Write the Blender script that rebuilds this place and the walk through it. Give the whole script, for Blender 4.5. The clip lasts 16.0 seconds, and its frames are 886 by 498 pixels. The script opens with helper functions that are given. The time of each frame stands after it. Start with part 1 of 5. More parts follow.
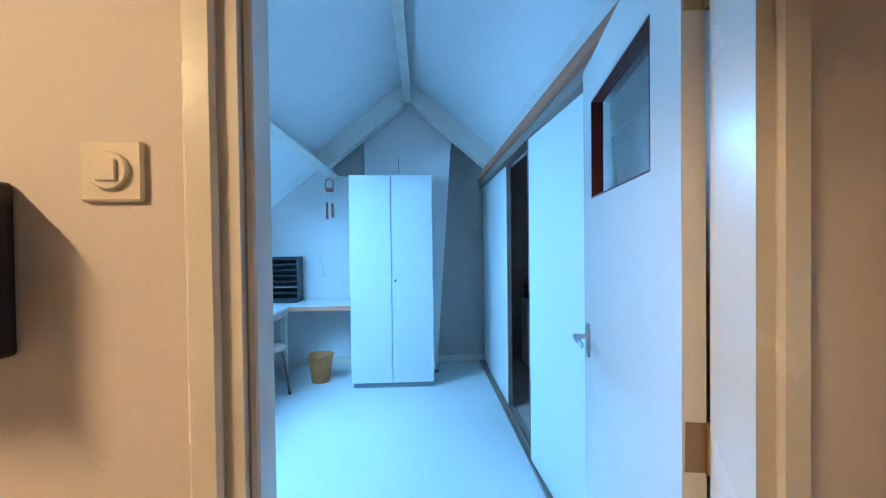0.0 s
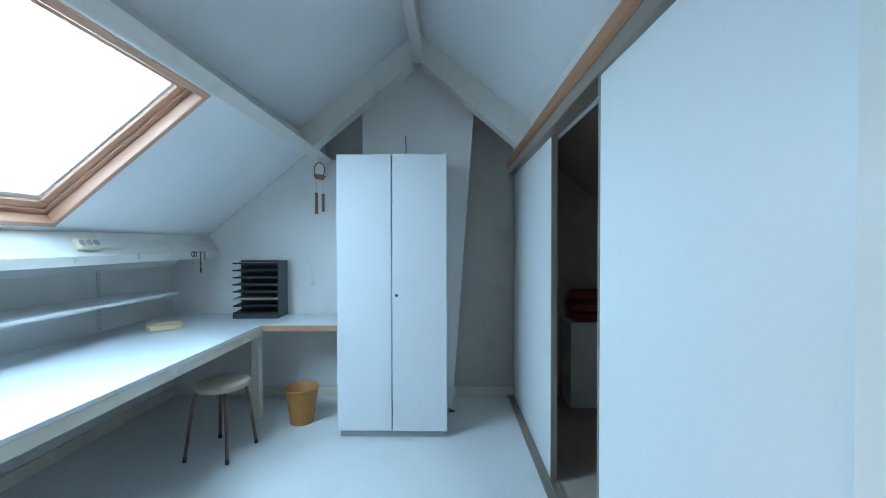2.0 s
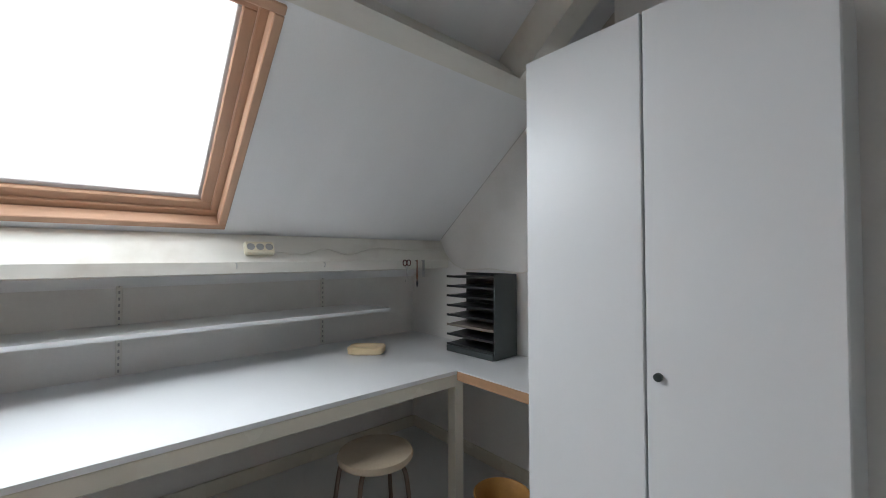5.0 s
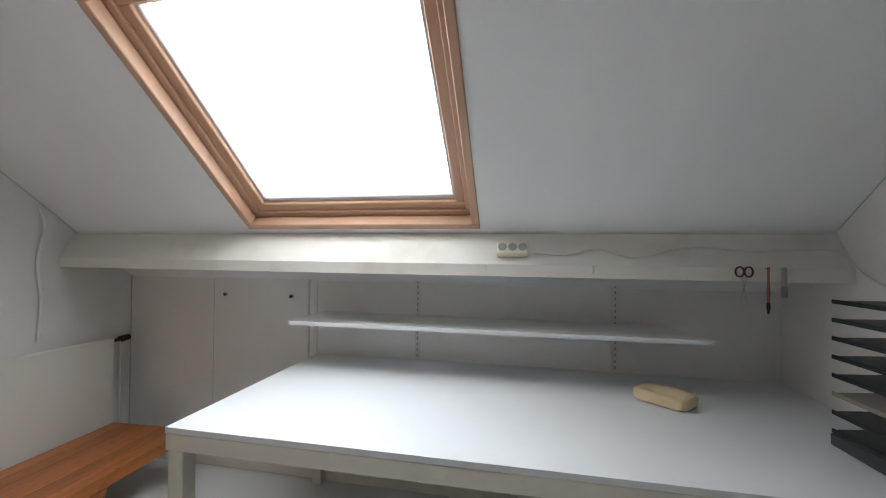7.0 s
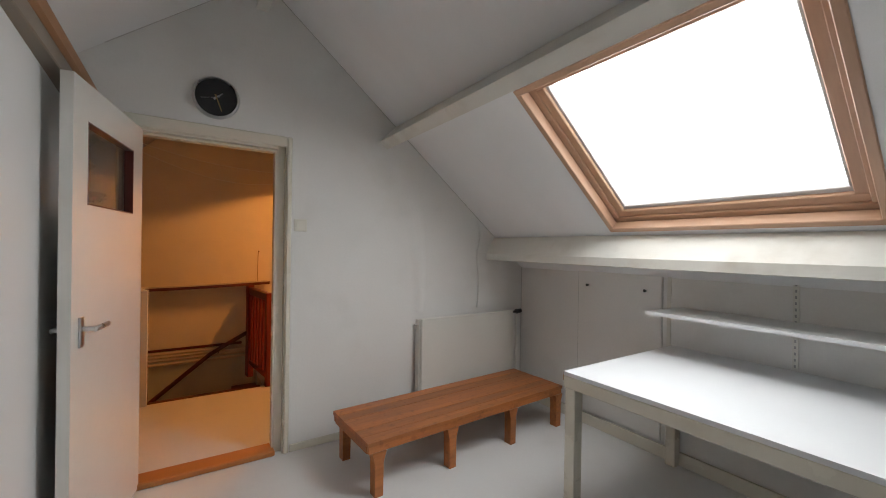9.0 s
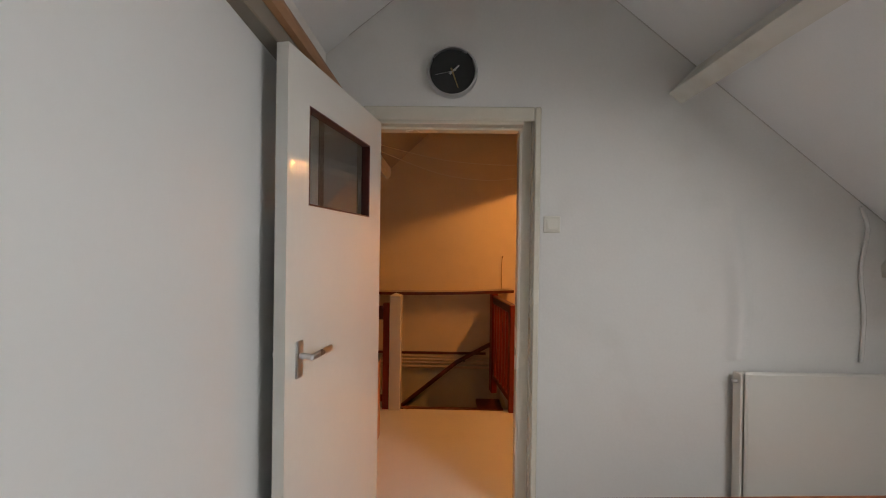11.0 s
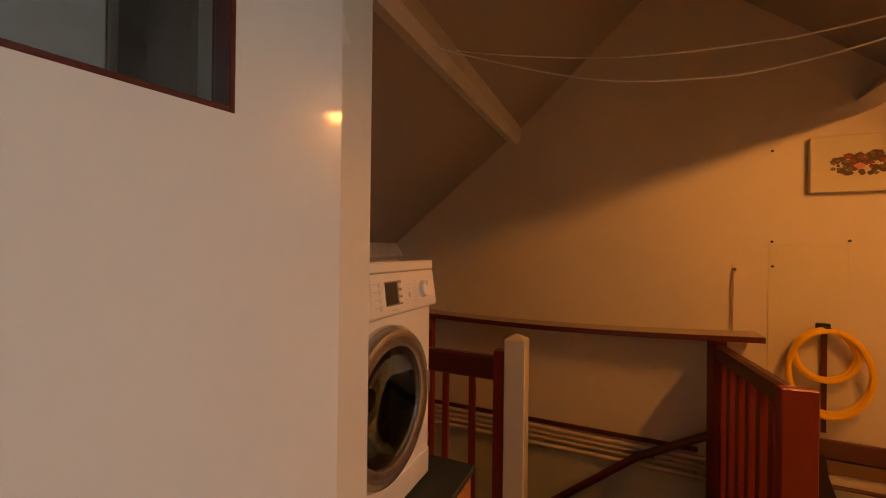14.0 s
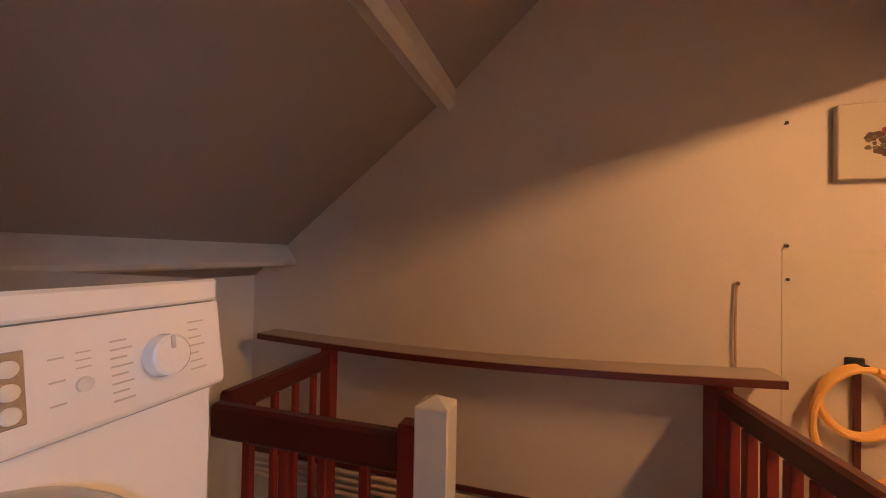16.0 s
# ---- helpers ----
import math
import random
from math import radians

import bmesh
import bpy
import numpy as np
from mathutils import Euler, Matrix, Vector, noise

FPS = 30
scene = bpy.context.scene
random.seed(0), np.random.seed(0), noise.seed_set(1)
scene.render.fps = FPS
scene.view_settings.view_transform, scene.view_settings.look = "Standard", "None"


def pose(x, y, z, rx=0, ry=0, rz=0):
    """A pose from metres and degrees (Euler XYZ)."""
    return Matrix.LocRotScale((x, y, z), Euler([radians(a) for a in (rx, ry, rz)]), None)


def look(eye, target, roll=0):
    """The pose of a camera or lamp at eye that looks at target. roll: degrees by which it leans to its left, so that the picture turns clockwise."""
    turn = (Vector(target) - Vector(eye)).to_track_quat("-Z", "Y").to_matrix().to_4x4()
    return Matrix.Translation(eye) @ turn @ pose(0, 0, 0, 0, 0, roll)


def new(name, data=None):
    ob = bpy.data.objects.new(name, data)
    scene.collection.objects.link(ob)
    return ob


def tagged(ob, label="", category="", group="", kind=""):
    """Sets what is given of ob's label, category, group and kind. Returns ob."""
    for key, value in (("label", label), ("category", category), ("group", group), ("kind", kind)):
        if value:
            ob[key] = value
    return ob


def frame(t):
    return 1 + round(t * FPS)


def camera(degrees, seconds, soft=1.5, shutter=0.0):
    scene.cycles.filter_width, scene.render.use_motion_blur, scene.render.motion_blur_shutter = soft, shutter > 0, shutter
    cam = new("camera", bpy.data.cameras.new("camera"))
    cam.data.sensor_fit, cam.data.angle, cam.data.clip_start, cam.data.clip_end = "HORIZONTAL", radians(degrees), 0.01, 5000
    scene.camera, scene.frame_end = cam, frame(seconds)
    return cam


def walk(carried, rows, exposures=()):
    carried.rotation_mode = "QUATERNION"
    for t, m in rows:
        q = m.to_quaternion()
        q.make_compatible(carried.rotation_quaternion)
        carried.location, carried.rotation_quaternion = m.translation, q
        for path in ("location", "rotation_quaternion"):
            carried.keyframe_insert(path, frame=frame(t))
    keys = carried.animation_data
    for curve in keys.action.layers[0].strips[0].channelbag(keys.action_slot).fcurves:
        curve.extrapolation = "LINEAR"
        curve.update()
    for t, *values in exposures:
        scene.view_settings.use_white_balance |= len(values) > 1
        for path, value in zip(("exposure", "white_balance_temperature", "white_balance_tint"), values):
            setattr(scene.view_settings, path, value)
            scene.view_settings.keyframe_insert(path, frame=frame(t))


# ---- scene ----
cam = camera(96.5, 16.0, soft=1.0)
PATH = [
    (0, (0.398, -0.686, 1.38), (0.497, 1.311, 1.351), -0.7),
    (0.5, (0.38, -0.444, 1.404), (0.514, 1.551, 1.367), -0.5),
    (1, (0.41, -0.226, 1.411), (0.576, 1.767, 1.378), -0.3),
    (1.5, (0.471, 0.052, 1.422), (0.494, 2.051, 1.388), -0.3),
    (2, (0.495, 0.278, 1.404), (0.47, 2.278, 1.373), -0.1),
    (2.5, (0.493, 0.622, 1.42), (0.465, 2.622, 1.386), 0.1),
    (3, (0.519, 0.873, 1.416), (0.32, 2.862, 1.384), 0.1),
    (3.5, (0.58, 1.207, 1.425), (-0.016, 3.116, 1.397), 0.2),
    (3.7, (0.593, 1.3, 1.42), (-0.097, 3.177, 1.396), 0.5),
    (5.8, (0.428, 2.346, 1.329), (-1.436, 3.068, 1.376), -0.2),
    (6, (0.347, 2.43, 1.337), (-1.567, 3.008, 1.37), -0.0),
    (6.5, (0.185, 2.602, 1.378), (-1.812, 2.704, 1.4), 0.3),
    (7, (0.198, 2.629, 1.375), (-1.763, 2.236, 1.399), 0.6),
    (7.5, (0.357, 2.712, 1.374), (-1.396, 1.749, 1.379), 0.7),
    (8, (0.536, 2.777, 1.38), (-0.945, 1.434, 1.379), 0.7),
    (8.5, (0.63, 2.796, 1.375), (-0.66, 1.268, 1.37), 0.8),
    (9, (0.652, 2.756, 1.378), (-0.441, 1.082, 1.371), 0.9),
    (9.5, (0.624, 2.645, 1.384), (-0.199, 0.823, 1.376), 0.9),
    (10, (0.572, 2.422, 1.393), (0.071, 0.486, 1.384), 0.9),
    (10.2, (0.555, 2.346, 1.396), (0.163, 0.385, 1.387), 0.9),
    (12.3, (0.475, 1.296, 1.388), (0.9, -0.659, 1.386), 0.6),
    (12.5, (0.468, 1.21, 1.39), (0.907, -0.742, 1.391), 0.6),
    (13, (0.449, 0.922, 1.385), (1.068, -0.98, 1.389), 0.4),
    (13.5, (0.44, 0.702, 1.384), (1.218, -1.14, 1.391), 0.5),
    (14, (0.512, 0.42, 1.387), (1.331, -1.405, 1.393), 0.7),
    (14.5, (0.563, 0.163, 1.389), (1.379, -1.663, 1.413), 0.7),
    (15, (0.575, -0.023, 1.39), (1.433, -1.83, 1.401), 0.9),
    (15.5, (0.612, -0.252, 1.395), (1.468, -2.059, 1.418), 1.0),
    (16, (0.616, -0.354, 1.394), (1.195, -2.268, 1.425), 1.0),
]
EXPO = [(0.0, 0.78, 3360, -12), (0.3, 0.82, 3520, -13), (0.5, 0.87, 3480, -16), (1.0, 0.92, 3860, -15), (1.7, 0.68, 4300, -13), (2.5, 0.28, 5100, 0), (3.3, 0.05, 5760, 6), (6.0, -0.04, 6350, 9),
        (9.0, -0.10, 6700, 10), (10.2, -0.15, 6900, 11), (12.5, -0.24, 6750, 11), (13.0, -0.32, 7100, 12), (13.4, -0.48, 7500, 14), (14.4, -0.56, 7450, 14), (15.0, -0.20, 5450, 9), (15.5, 0.12, 4720, 5), (16.0, 0.12, 4480, 7)]
walk(cam, [(t, look(eye, target, roll)) for t, eye, target, roll in PATH], EXPO)

# ---- world and light ----
world = bpy.data.worlds.new("sky")
scene.world = world
world.use_nodes = True
sky = world.node_tree.nodes.new("ShaderNodeTexSky")
sky.sky_type, sky.sun_disc = "NISHITA", False
sky.sun_elevation, sky.sun_rotation = radians(40), radians(90)
world.node_tree.links.new(sky.outputs[0], world.node_tree.nodes["Background"].inputs[0])
world.node_tree.nodes["Background"].inputs[1].default_value = 0.15
sun_data = bpy.data.lights.new("sun", "SUN")
sun_data.energy, sun_data.angle, sun_data.color = 0.6, radians(20), (1.0, 0.97, 0.93)
new("sun", sun_data).matrix_world = look((8, 2, 9), (0, 2, 0))

SLOPE, RIDGE_X, RIDGE_Z = 0.812, 0.25, 3.068
ROOF = math.atan(SLOPE)
SKY_FOOT = Vector((-1.67, 0, RIDGE_Z - SLOPE * (RIDGE_X + 1.67)))
# local axes of the west slope: x up the slope, y north, z outwards
WEST = Matrix.Translation(SKY_FOOT) @ Matrix.Rotation(-ROOF, 4, "Y")

day = bpy.data.lights.new("skylight_daylight", "AREA")
day.shape, day.size, day.size_y, day.energy, day.color = "RECTANGLE", 1.5, 1.6, 52, (0.93, 0.97, 1.0)
new("skylight_daylight", day).matrix_world = WEST @ pose(0.58, 1.81, 0.18)

# ---- materials ----
def link(nt, a, b):
    nt.links.new(a, b)


def surface(name, color, rough=0.5, vary=0.08, scale=3.0, grain=60.0, bump=0.1, metal=0.0, stretch=(1, 1, 1), uneven=0.0, dirt=None, dirt_amount=0.0, coat=0.0, per_piece=0.0):
    """A procedural surface: broad variation, fine grain, relief, and stains of a colour of their own."""
    m = bpy.data.materials.new(name)
    m.use_nodes = True
    nt = m.node_tree
    b = nt.nodes["Principled BSDF"]
    b.inputs["Metallic"].default_value = metal
    b.inputs["Coat Weight"].default_value, b.inputs["Coat Roughness"].default_value = coat, max(0.015, 0.3 * rough)
    tc = nt.nodes.new("ShaderNodeTexCoord")
    mp = nt.nodes.new("ShaderNodeMapping")
    mp.inputs["Scale"].default_value = stretch
    link(nt, tc.outputs["Object"], mp.inputs["Vector"])
    broad = nt.nodes.new("ShaderNodeTexNoise")
    broad.inputs["Scale"].default_value, broad.inputs["Detail"].default_value = scale, 6
    fine = nt.nodes.new("ShaderNodeTexNoise")
    fine.inputs["Scale"].default_value, fine.inputs["Detail"].default_value = grain, 4
    for n in (broad, fine):
        link(nt, mp.outputs[0], n.inputs["Vector"])
    dark = [c * (1 - 2.2 * vary) for c in color]
    light = [min(1, c * (1 + 1.2 * vary)) for c in color]
    ramp = nt.nodes.new("ShaderNodeMix")
    ramp.data_type = "RGBA"
    ramp.inputs["A"].default_value, ramp.inputs["B"].default_value = (*dark, 1), (*light, 1)
    blend = nt.nodes.new("ShaderNodeMath")
    blend.operation = "MULTIPLY_ADD"
    blend.inputs[1].default_value = 0.35
    link(nt, fine.outputs[0], blend.inputs[0])
    half = nt.nodes.new("ShaderNodeMath")
    half.operation = "MULTIPLY"
    half.inputs[1].default_value = 0.65
    link(nt, broad.outputs[0], half.inputs[0])
    link(nt, half.outputs[0], blend.inputs[2])
    link(nt, blend.outputs[0], ramp.inputs["Factor"])
    out = ramp.outputs["Result"]
    if dirt:
        spots = nt.nodes.new("ShaderNodeTexNoise")
        spots.inputs["Scale"].default_value, spots.inputs["Detail"].default_value = scale * 1.7, 8
        link(nt, tc.outputs["Object"], spots.inputs["Vector"])
        cut = nt.nodes.new("ShaderNodeMapRange")
        cut.inputs["From Min"].default_value, cut.inputs["From Max"].default_value, cut.inputs["To Max"].default_value = 0.55, 0.78, dirt_amount
        link(nt, spots.outputs[0], cut.inputs[0])
        mix = nt.nodes.new("ShaderNodeMix")
        mix.data_type = "RGBA"
        mix.inputs["B"].default_value = (*dirt, 1)
        link(nt, cut.outputs[0], mix.inputs["Factor"])
        link(nt, out, mix.inputs["A"])
        out = mix.outputs["Result"]
    if per_piece:
        info = nt.nodes.new("ShaderNodeObjectInfo")
        hsv = nt.nodes.new("ShaderNodeHueSaturation")
        rng = nt.nodes.new("ShaderNodeMapRange")
        rng.inputs["To Min"].default_value, rng.inputs["To Max"].default_value = 1 - per_piece, 1 + per_piece
        link(nt, info.outputs["Random"], rng.inputs[0])
        link(nt, rng.outputs[0], hsv.inputs["Value"])
        link(nt, out, hsv.inputs["Color"])
        out = hsv.outputs[0]
    link(nt, out, b.inputs["Base Color"])
    rr = nt.nodes.new("ShaderNodeMapRange")
    rr.inputs["To Min"].default_value, rr.inputs["To Max"].default_value = max(0.02, rough - 0.08), min(1, rough + 0.1)
    link(nt, broad.outputs[0], rr.inputs[0])
    link(nt, rr.outputs[0], b.inputs["Roughness"])
    if bump:
        bp = nt.nodes.new("ShaderNodeBump")
        bp.inputs["Strength"].default_value, bp.inputs["Distance"].default_value = bump, 0.004
        link(nt, blend.outputs[0], bp.inputs["Height"])
        link(nt, bp.outputs[0], b.inputs["Normal"])
        if uneven:
            big = nt.nodes.new("ShaderNodeTexNoise")
            big.inputs["Scale"].default_value, big.inputs["Detail"].default_value = 2.2, 2
            link(nt, tc.outputs["Object"], big.inputs["Vector"])
            bq = nt.nodes.new("ShaderNodeBump")
            bq.inputs["Strength"].default_value, bq.inputs["Distance"].default_value = 1.0, uneven
            link(nt, big.outputs[0], bq.inputs["Height"])
            link(nt, bq.outputs[0], bp.inputs["Normal"])
    return m


def glow(name, color, power):
    m = bpy.data.materials.new(name)
    m.use_nodes = True
    b = m.node_tree.nodes["Principled BSDF"]
    b.inputs["Base Color"].default_value = (*color, 1)
    b.inputs["Emission Color"].default_value, b.inputs["Emission Strength"].default_value = (*color, 1), power
    return m


def glass(name, color=(1, 1, 1), rough=0.0):
    m = bpy.data.materials.new(name)
    m.use_nodes = True
    b = m.node_tree.nodes["Principled BSDF"]
    b.inputs["Base Color"].default_value = (*color, 1)
    b.inputs["Transmission Weight"].default_value, b.inputs["Roughness"].default_value = 1.0, rough
    b.inputs["IOR"].default_value = 1.45
    return m


WALL = surface("white_wall_paint", (0.79, 0.775, 0.75), 0.75, 0.05, 1.3, 70, 0.35, uneven=0.022, dirt=(0.55, 0.525, 0.475), dirt_amount=0.34)
CEIL = surface("white_board_paint", (0.86, 0.865, 0.87), 0.7, 0.045, 1.4, 90, 0.3, stretch=(1, 3, 1), uneven=0.012)
HALLCEIL = surface("grey_board_paint_and_shade", (0.38, 0.337, 0.31), 0.6, 0.05, 1.2, 80, 0.2)
LANDINGWHITE = surface("pinkish_white_wall_paint", (0.66, 0.60, 0.555), 0.7, 0.05, 1.6, 90, 0.5, uneven=0.012, dirt=(0.58, 0.46, 0.36), dirt_amount=0.18)
HALLWALL = surface("cream_wall_paint", (0.72, 0.63, 0.51), 0.7, 0.06, 1.6, 90, 0.55, uneven=0.018, dirt=(0.5, 0.42, 0.3), dirt_amount=0.2)
LOWWALL = surface("grey_green_paint", (0.62, 0.60, 0.50), 0.6, 0.05, 2, 60, 0.2)
FLOOR = surface("white_painted_floor", (0.70, 0.70, 0.69), 0.38, 0.04, 1.6, 40, 0.06, dirt=(0.5, 0.48, 0.45), dirt_amount=0.22)
GLOSS = surface("white_gloss_paint", (0.76, 0.745, 0.70), 0.22, 0.03, 2.0, 35, 0.10, coat=0.6)
FRAMEPAINT = surface("cream_gloss_frame_paint", (0.72, 0.68, 0.58), 0.25, 0.04, 3.0, 40, 0.12, coat=0.3, dirt=(0.50, 0.42, 0.31), dirt_amount=0.22)
BEAM = surface("painted_timber", (0.76, 0.74, 0.68), 0.55, 0.07, 2.4, 30, 0.4, stretch=(1, 0.25, 1), dirt=(0.46, 0.40, 0.32), dirt_amount=0.5)
LAMINATE = surface("white_laminate", (0.74, 0.75, 0.76), 0.3, 0.02, 1.4, 50, 0.03, dirt=(0.6, 0.6, 0.6), dirt_amount=0.15)
PANEL = surface("white_door_board", (0.75, 0.755, 0.75), 0.4, 0.02, 1.1, 60, 0.04)
PINE = surface("varnished_pine", (0.50, 0.26, 0.14), 0.35, 0.16, 5.0, 60, 0.12, stretch=(0.35, 0.35, 0.35))
PINE_ALONG_X = surface("varnished_pine_rails", (0.54, 0.33, 0.215), 0.32, 0.15, 9.0, 70, 0.1, stretch=(0.15, 1, 1))
PINE_ALONG_Y = surface("varnished_pine_cross", (0.54, 0.33, 0.215), 0.32, 0.15, 9.0, 70, 0.1, stretch=(1, 0.15, 1))
BENCHWOOD = surface("orange_stained_pine", (0.445, 0.148, 0.040), 0.36, 0.34, 15.0, 70, 0.2, stretch=(0.09, 1.5, 1), per_piece=0.22, dirt=(0.15, 0.042, 0.014), dirt_amount=0.65)
HEADER = surface("brown_bare_timber", (0.36, 0.19, 0.095), 0.55, 0.16, 5, 50, 0.2, stretch=(1, 0.12, 1))
RAWWOOD = surface("raw_wood_edge", (0.46, 0.27, 0.15), 0.6, 0.18, 8, 60, 0.2, stretch=(0.3, 0.3, 1))
BROWNWOOD = surface("brown_stained_wood", (0.20, 0.10, 0.05), 0.4, 0.15, 6, 50, 0.15, stretch=(1, 0.1, 1))
TAUPE = surface("taupe_wood_rail", (0.26, 0.22, 0.18), 0.5, 0.1, 4, 50, 0.1, stretch=(1, 0.1, 1))
REDWOOD = surface("red_brown_stained_wood", (0.235, 0.018, 0.007), 0.42, 0.16, 7, 50, 0.12, stretch=(1, 1, 0.2))
DARKRED = surface("dark_red_brown_wood", (0.095, 0.014, 0.008), 0.34, 0.15, 7, 50, 0.12, stretch=(0.2, 1, 1), coat=0.1)
LEDGE = surface("grey_ledge_laminate", (0.40, 0.33, 0.27), 0.4, 0.06, 3, 60, 0.06)
BLACK = surface("black_plastic", (0.018, 0.019, 0.02), 0.42, 0.1, 6, 90, 0.08)
DARKGREY = surface("dark_grey_metal", (0.05, 0.06, 0.06), 0.4, 0.08, 6, 80, 0.05)
IVORY = surface("ivory_plastic", (0.72, 0.66, 0.5), 0.35, 0.03, 6, 80, 0.03)
OLDCREAM = surface("yellowed_cream_plastic", (0.74, 0.58, 0.36), 0.45, 0.06, 14, 90, 0.1)
CHROME = surface("brushed_aluminium", (0.62, 0.62, 0.62), 0.28, 0.04, 8, 90, 0.03, metal=1.0)
SILVER = surface("silver_plastic", (0.55, 0.54, 0.52), 0.22, 0.03, 6, 80, 0.02, metal=0.85)
BRASS = surface("worn_brass", (0.45, 0.33, 0.16), 0.4, 0.1, 12, 90, 0.08, metal=0.8)
WASHER = surface("white_enamel", (0.80, 0.79, 0.77), 0.05, 0.015, 2, 60, 0.01, coat=0.4)
BUTTON = surface("pale_plastic_button", (0.66, 0.65, 0.63), 0.3, 0.03, 8, 60, 0.0)
SLOTGREY = surface("grey_metal_and_slot_shade", (0.36, 0.36, 0.35), 0.5, 0.05, 5, 60, 0.0)
INK = surface("grey_print", (0.50, 0.48, 0.46), 0.5, 0.05, 5, 60, 0.0)
SCREEN = surface("dark_display", (0.02, 0.02, 0.022), 0.12, 0.05, 5, 60, 0.0)
DRUM = surface("perforated_steel", (0.13, 0.15, 0.18), 0.3, 0.1, 30, 90, 0.2, metal=1.0)
RUBBER = surface("grey_rubber", (0.06, 0.07, 0.08), 0.6, 0.05, 6, 60, 0.05)
OCHRE = surface("ochre_wicker", (0.38, 0.19, 0.045), 0.55, 0.15, 30, 120, 0.4)
SEATWOOD = surface("worn_cream_seat", (0.47, 0.39, 0.29), 0.5, 0.1, 6, 60, 0.1, dirt=(0.3, 0.22, 0.14), dirt_amount=0.4)
LEGMETAL = surface("brown_metal_tube", (0.16, 0.11, 0.085), 0.35, 0.1, 9, 80, 0.05, metal=0.6)
CHIMEWOOD = surface("reddish_bamboo", (0.28, 0.13, 0.075), 0.5, 0.15, 20, 90, 0.15)
ORANGE = surface("orange_hose_rubber", (0.95, 0.55, 0.05), 0.4, 0.06, 9, 80, 0.05)
RADIATOR = surface("radiator_enamel", (0.72, 0.70, 0.65), 0.35, 0.03, 2, 60, 0.03)
PIPE = surface("painted_pipe", (0.46, 0.35, 0.26), 0.4, 0.08, 8, 80, 0.1)
FLAPWOOD = surface("orange_wood_veneer", (0.50, 0.19, 0.055), 0.4, 0.12, 6, 60, 0.08, stretch=(1, 0.2, 1))
DARKTOP = surface("dark_rubber_mat", (0.035, 0.04, 0.035), 0.5, 0.1, 6, 60, 0.1)
MAROON = surface("maroon_blanket", (0.17, 0.024, 0.020), 0.9, 0.15, 7, 60, 0.3)
PAPER = surface("aged_paper", (0.62, 0.55, 0.40), 0.7, 0.04, 5, 60, 0.05)
BARKINK = surface("brown_ink", (0.10, 0.06, 0.035), 0.7, 0.2, 30, 60, 0.0)
PANE = glass("clear_glass")
SMOKED = glass("door_glass", (0.95, 0.97, 0.96))
BOWL = glass("bowl_glass", (0.45, 0.52, 0.58))
TUBE = glow("lit_tube", (1.0, 0.395, 0.092), 540.0)


# ---- building blocks ----
def box(bm, x0, x1, y0, y1, z0, z1, b=0.003, m=None):
    """A box with eased edges."""
    r = bmesh.ops.create_cube(bm, size=1)
    vs = r["verts"]
    for v in vs:
        v.co = Vector((x0 + (v.co.x + 0.5) * (x1 - x0), y0 + (v.co.y + 0.5) * (y1 - y0), z0 + (v.co.z + 0.5) * (z1 - z0)))
    if b:
        es = list({e for v in vs for e in v.link_edges})
        b = min(b, 0.45 * min(abs(x1 - x0), abs(y1 - y0), abs(z1 - z0)))
        g = bmesh.ops.bevel(bm, geom=es, offset=b, segments=1, affect="EDGES")
        vs = list({v for f in g["faces"] for v in f.verts} | {v for v in vs if v.is_valid})
    if m is not None:
        bmesh.ops.transform(bm, matrix=m, verts=vs)
    return bm


def prism(bm, poly, axis, a, b):
    """A polygon of two coordinates drawn out along the third axis from a to b."""
    def at(p, k):
        return {"x": (k, p[0], p[1]), "y": (p[0], k, p[1]), "z": (p[0], p[1], k)}[axis]
    lo = [bm.verts.new(at(p, a)) for p in poly]
    hi = [bm.verts.new(at(p, b)) for p in poly]
    fs = [bm.faces.new(lo), bm.faces.new(hi)]
    n = len(poly)
    for i in range(n):
        fs.append(bm.faces.new((lo[i], lo[(i + 1) % n], hi[(i + 1) % n], hi[i])))
    bmesh.ops.recalc_face_normals(bm, faces=fs)
    return bm


def rod(bm, a, b, r, r2=None, n=12):
    """A round bar from a to b."""
    a, b = Vector(a), Vector(b)
    d = b - a
    m = Matrix.Translation((a + b) / 2) @ d.to_track_quat("Z", "Y").to_matrix().to_4x4()
    bmesh.ops.create_cone(bm, cap_ends=True, segments=n, radius1=r, radius2=r if r2 is None else r2, depth=d.length, matrix=m)
    return bm


def lathe(bm, profile, n=32, m=None, closed=False):
    """Radius and height pairs turned round the z axis."""
    rings = []
    for r, z in profile:
        rings.append([bm.verts.new((r * math.cos(2 * math.pi * i / n), r * math.sin(2 * math.pi * i / n), z)) for i in range(n)])
    pairs = list(zip(rings, rings[1:])) + ([(rings[-1], rings[0])] if closed else [])
    fs = [bm.faces.new((p[i], p[(i + 1) % n], q[(i + 1) % n], q[i])) for p, q in pairs for i in range(n)]
    if not closed:
        for ring in (rings[0], rings[-1]):
            fs.append(bm.faces.new(ring))
    bmesh.ops.recalc_face_normals(bm, faces=fs)
    if m is not None:
        bmesh.ops.transform(bm, matrix=m, verts=[v for ring in rings for v in ring])
    return bm


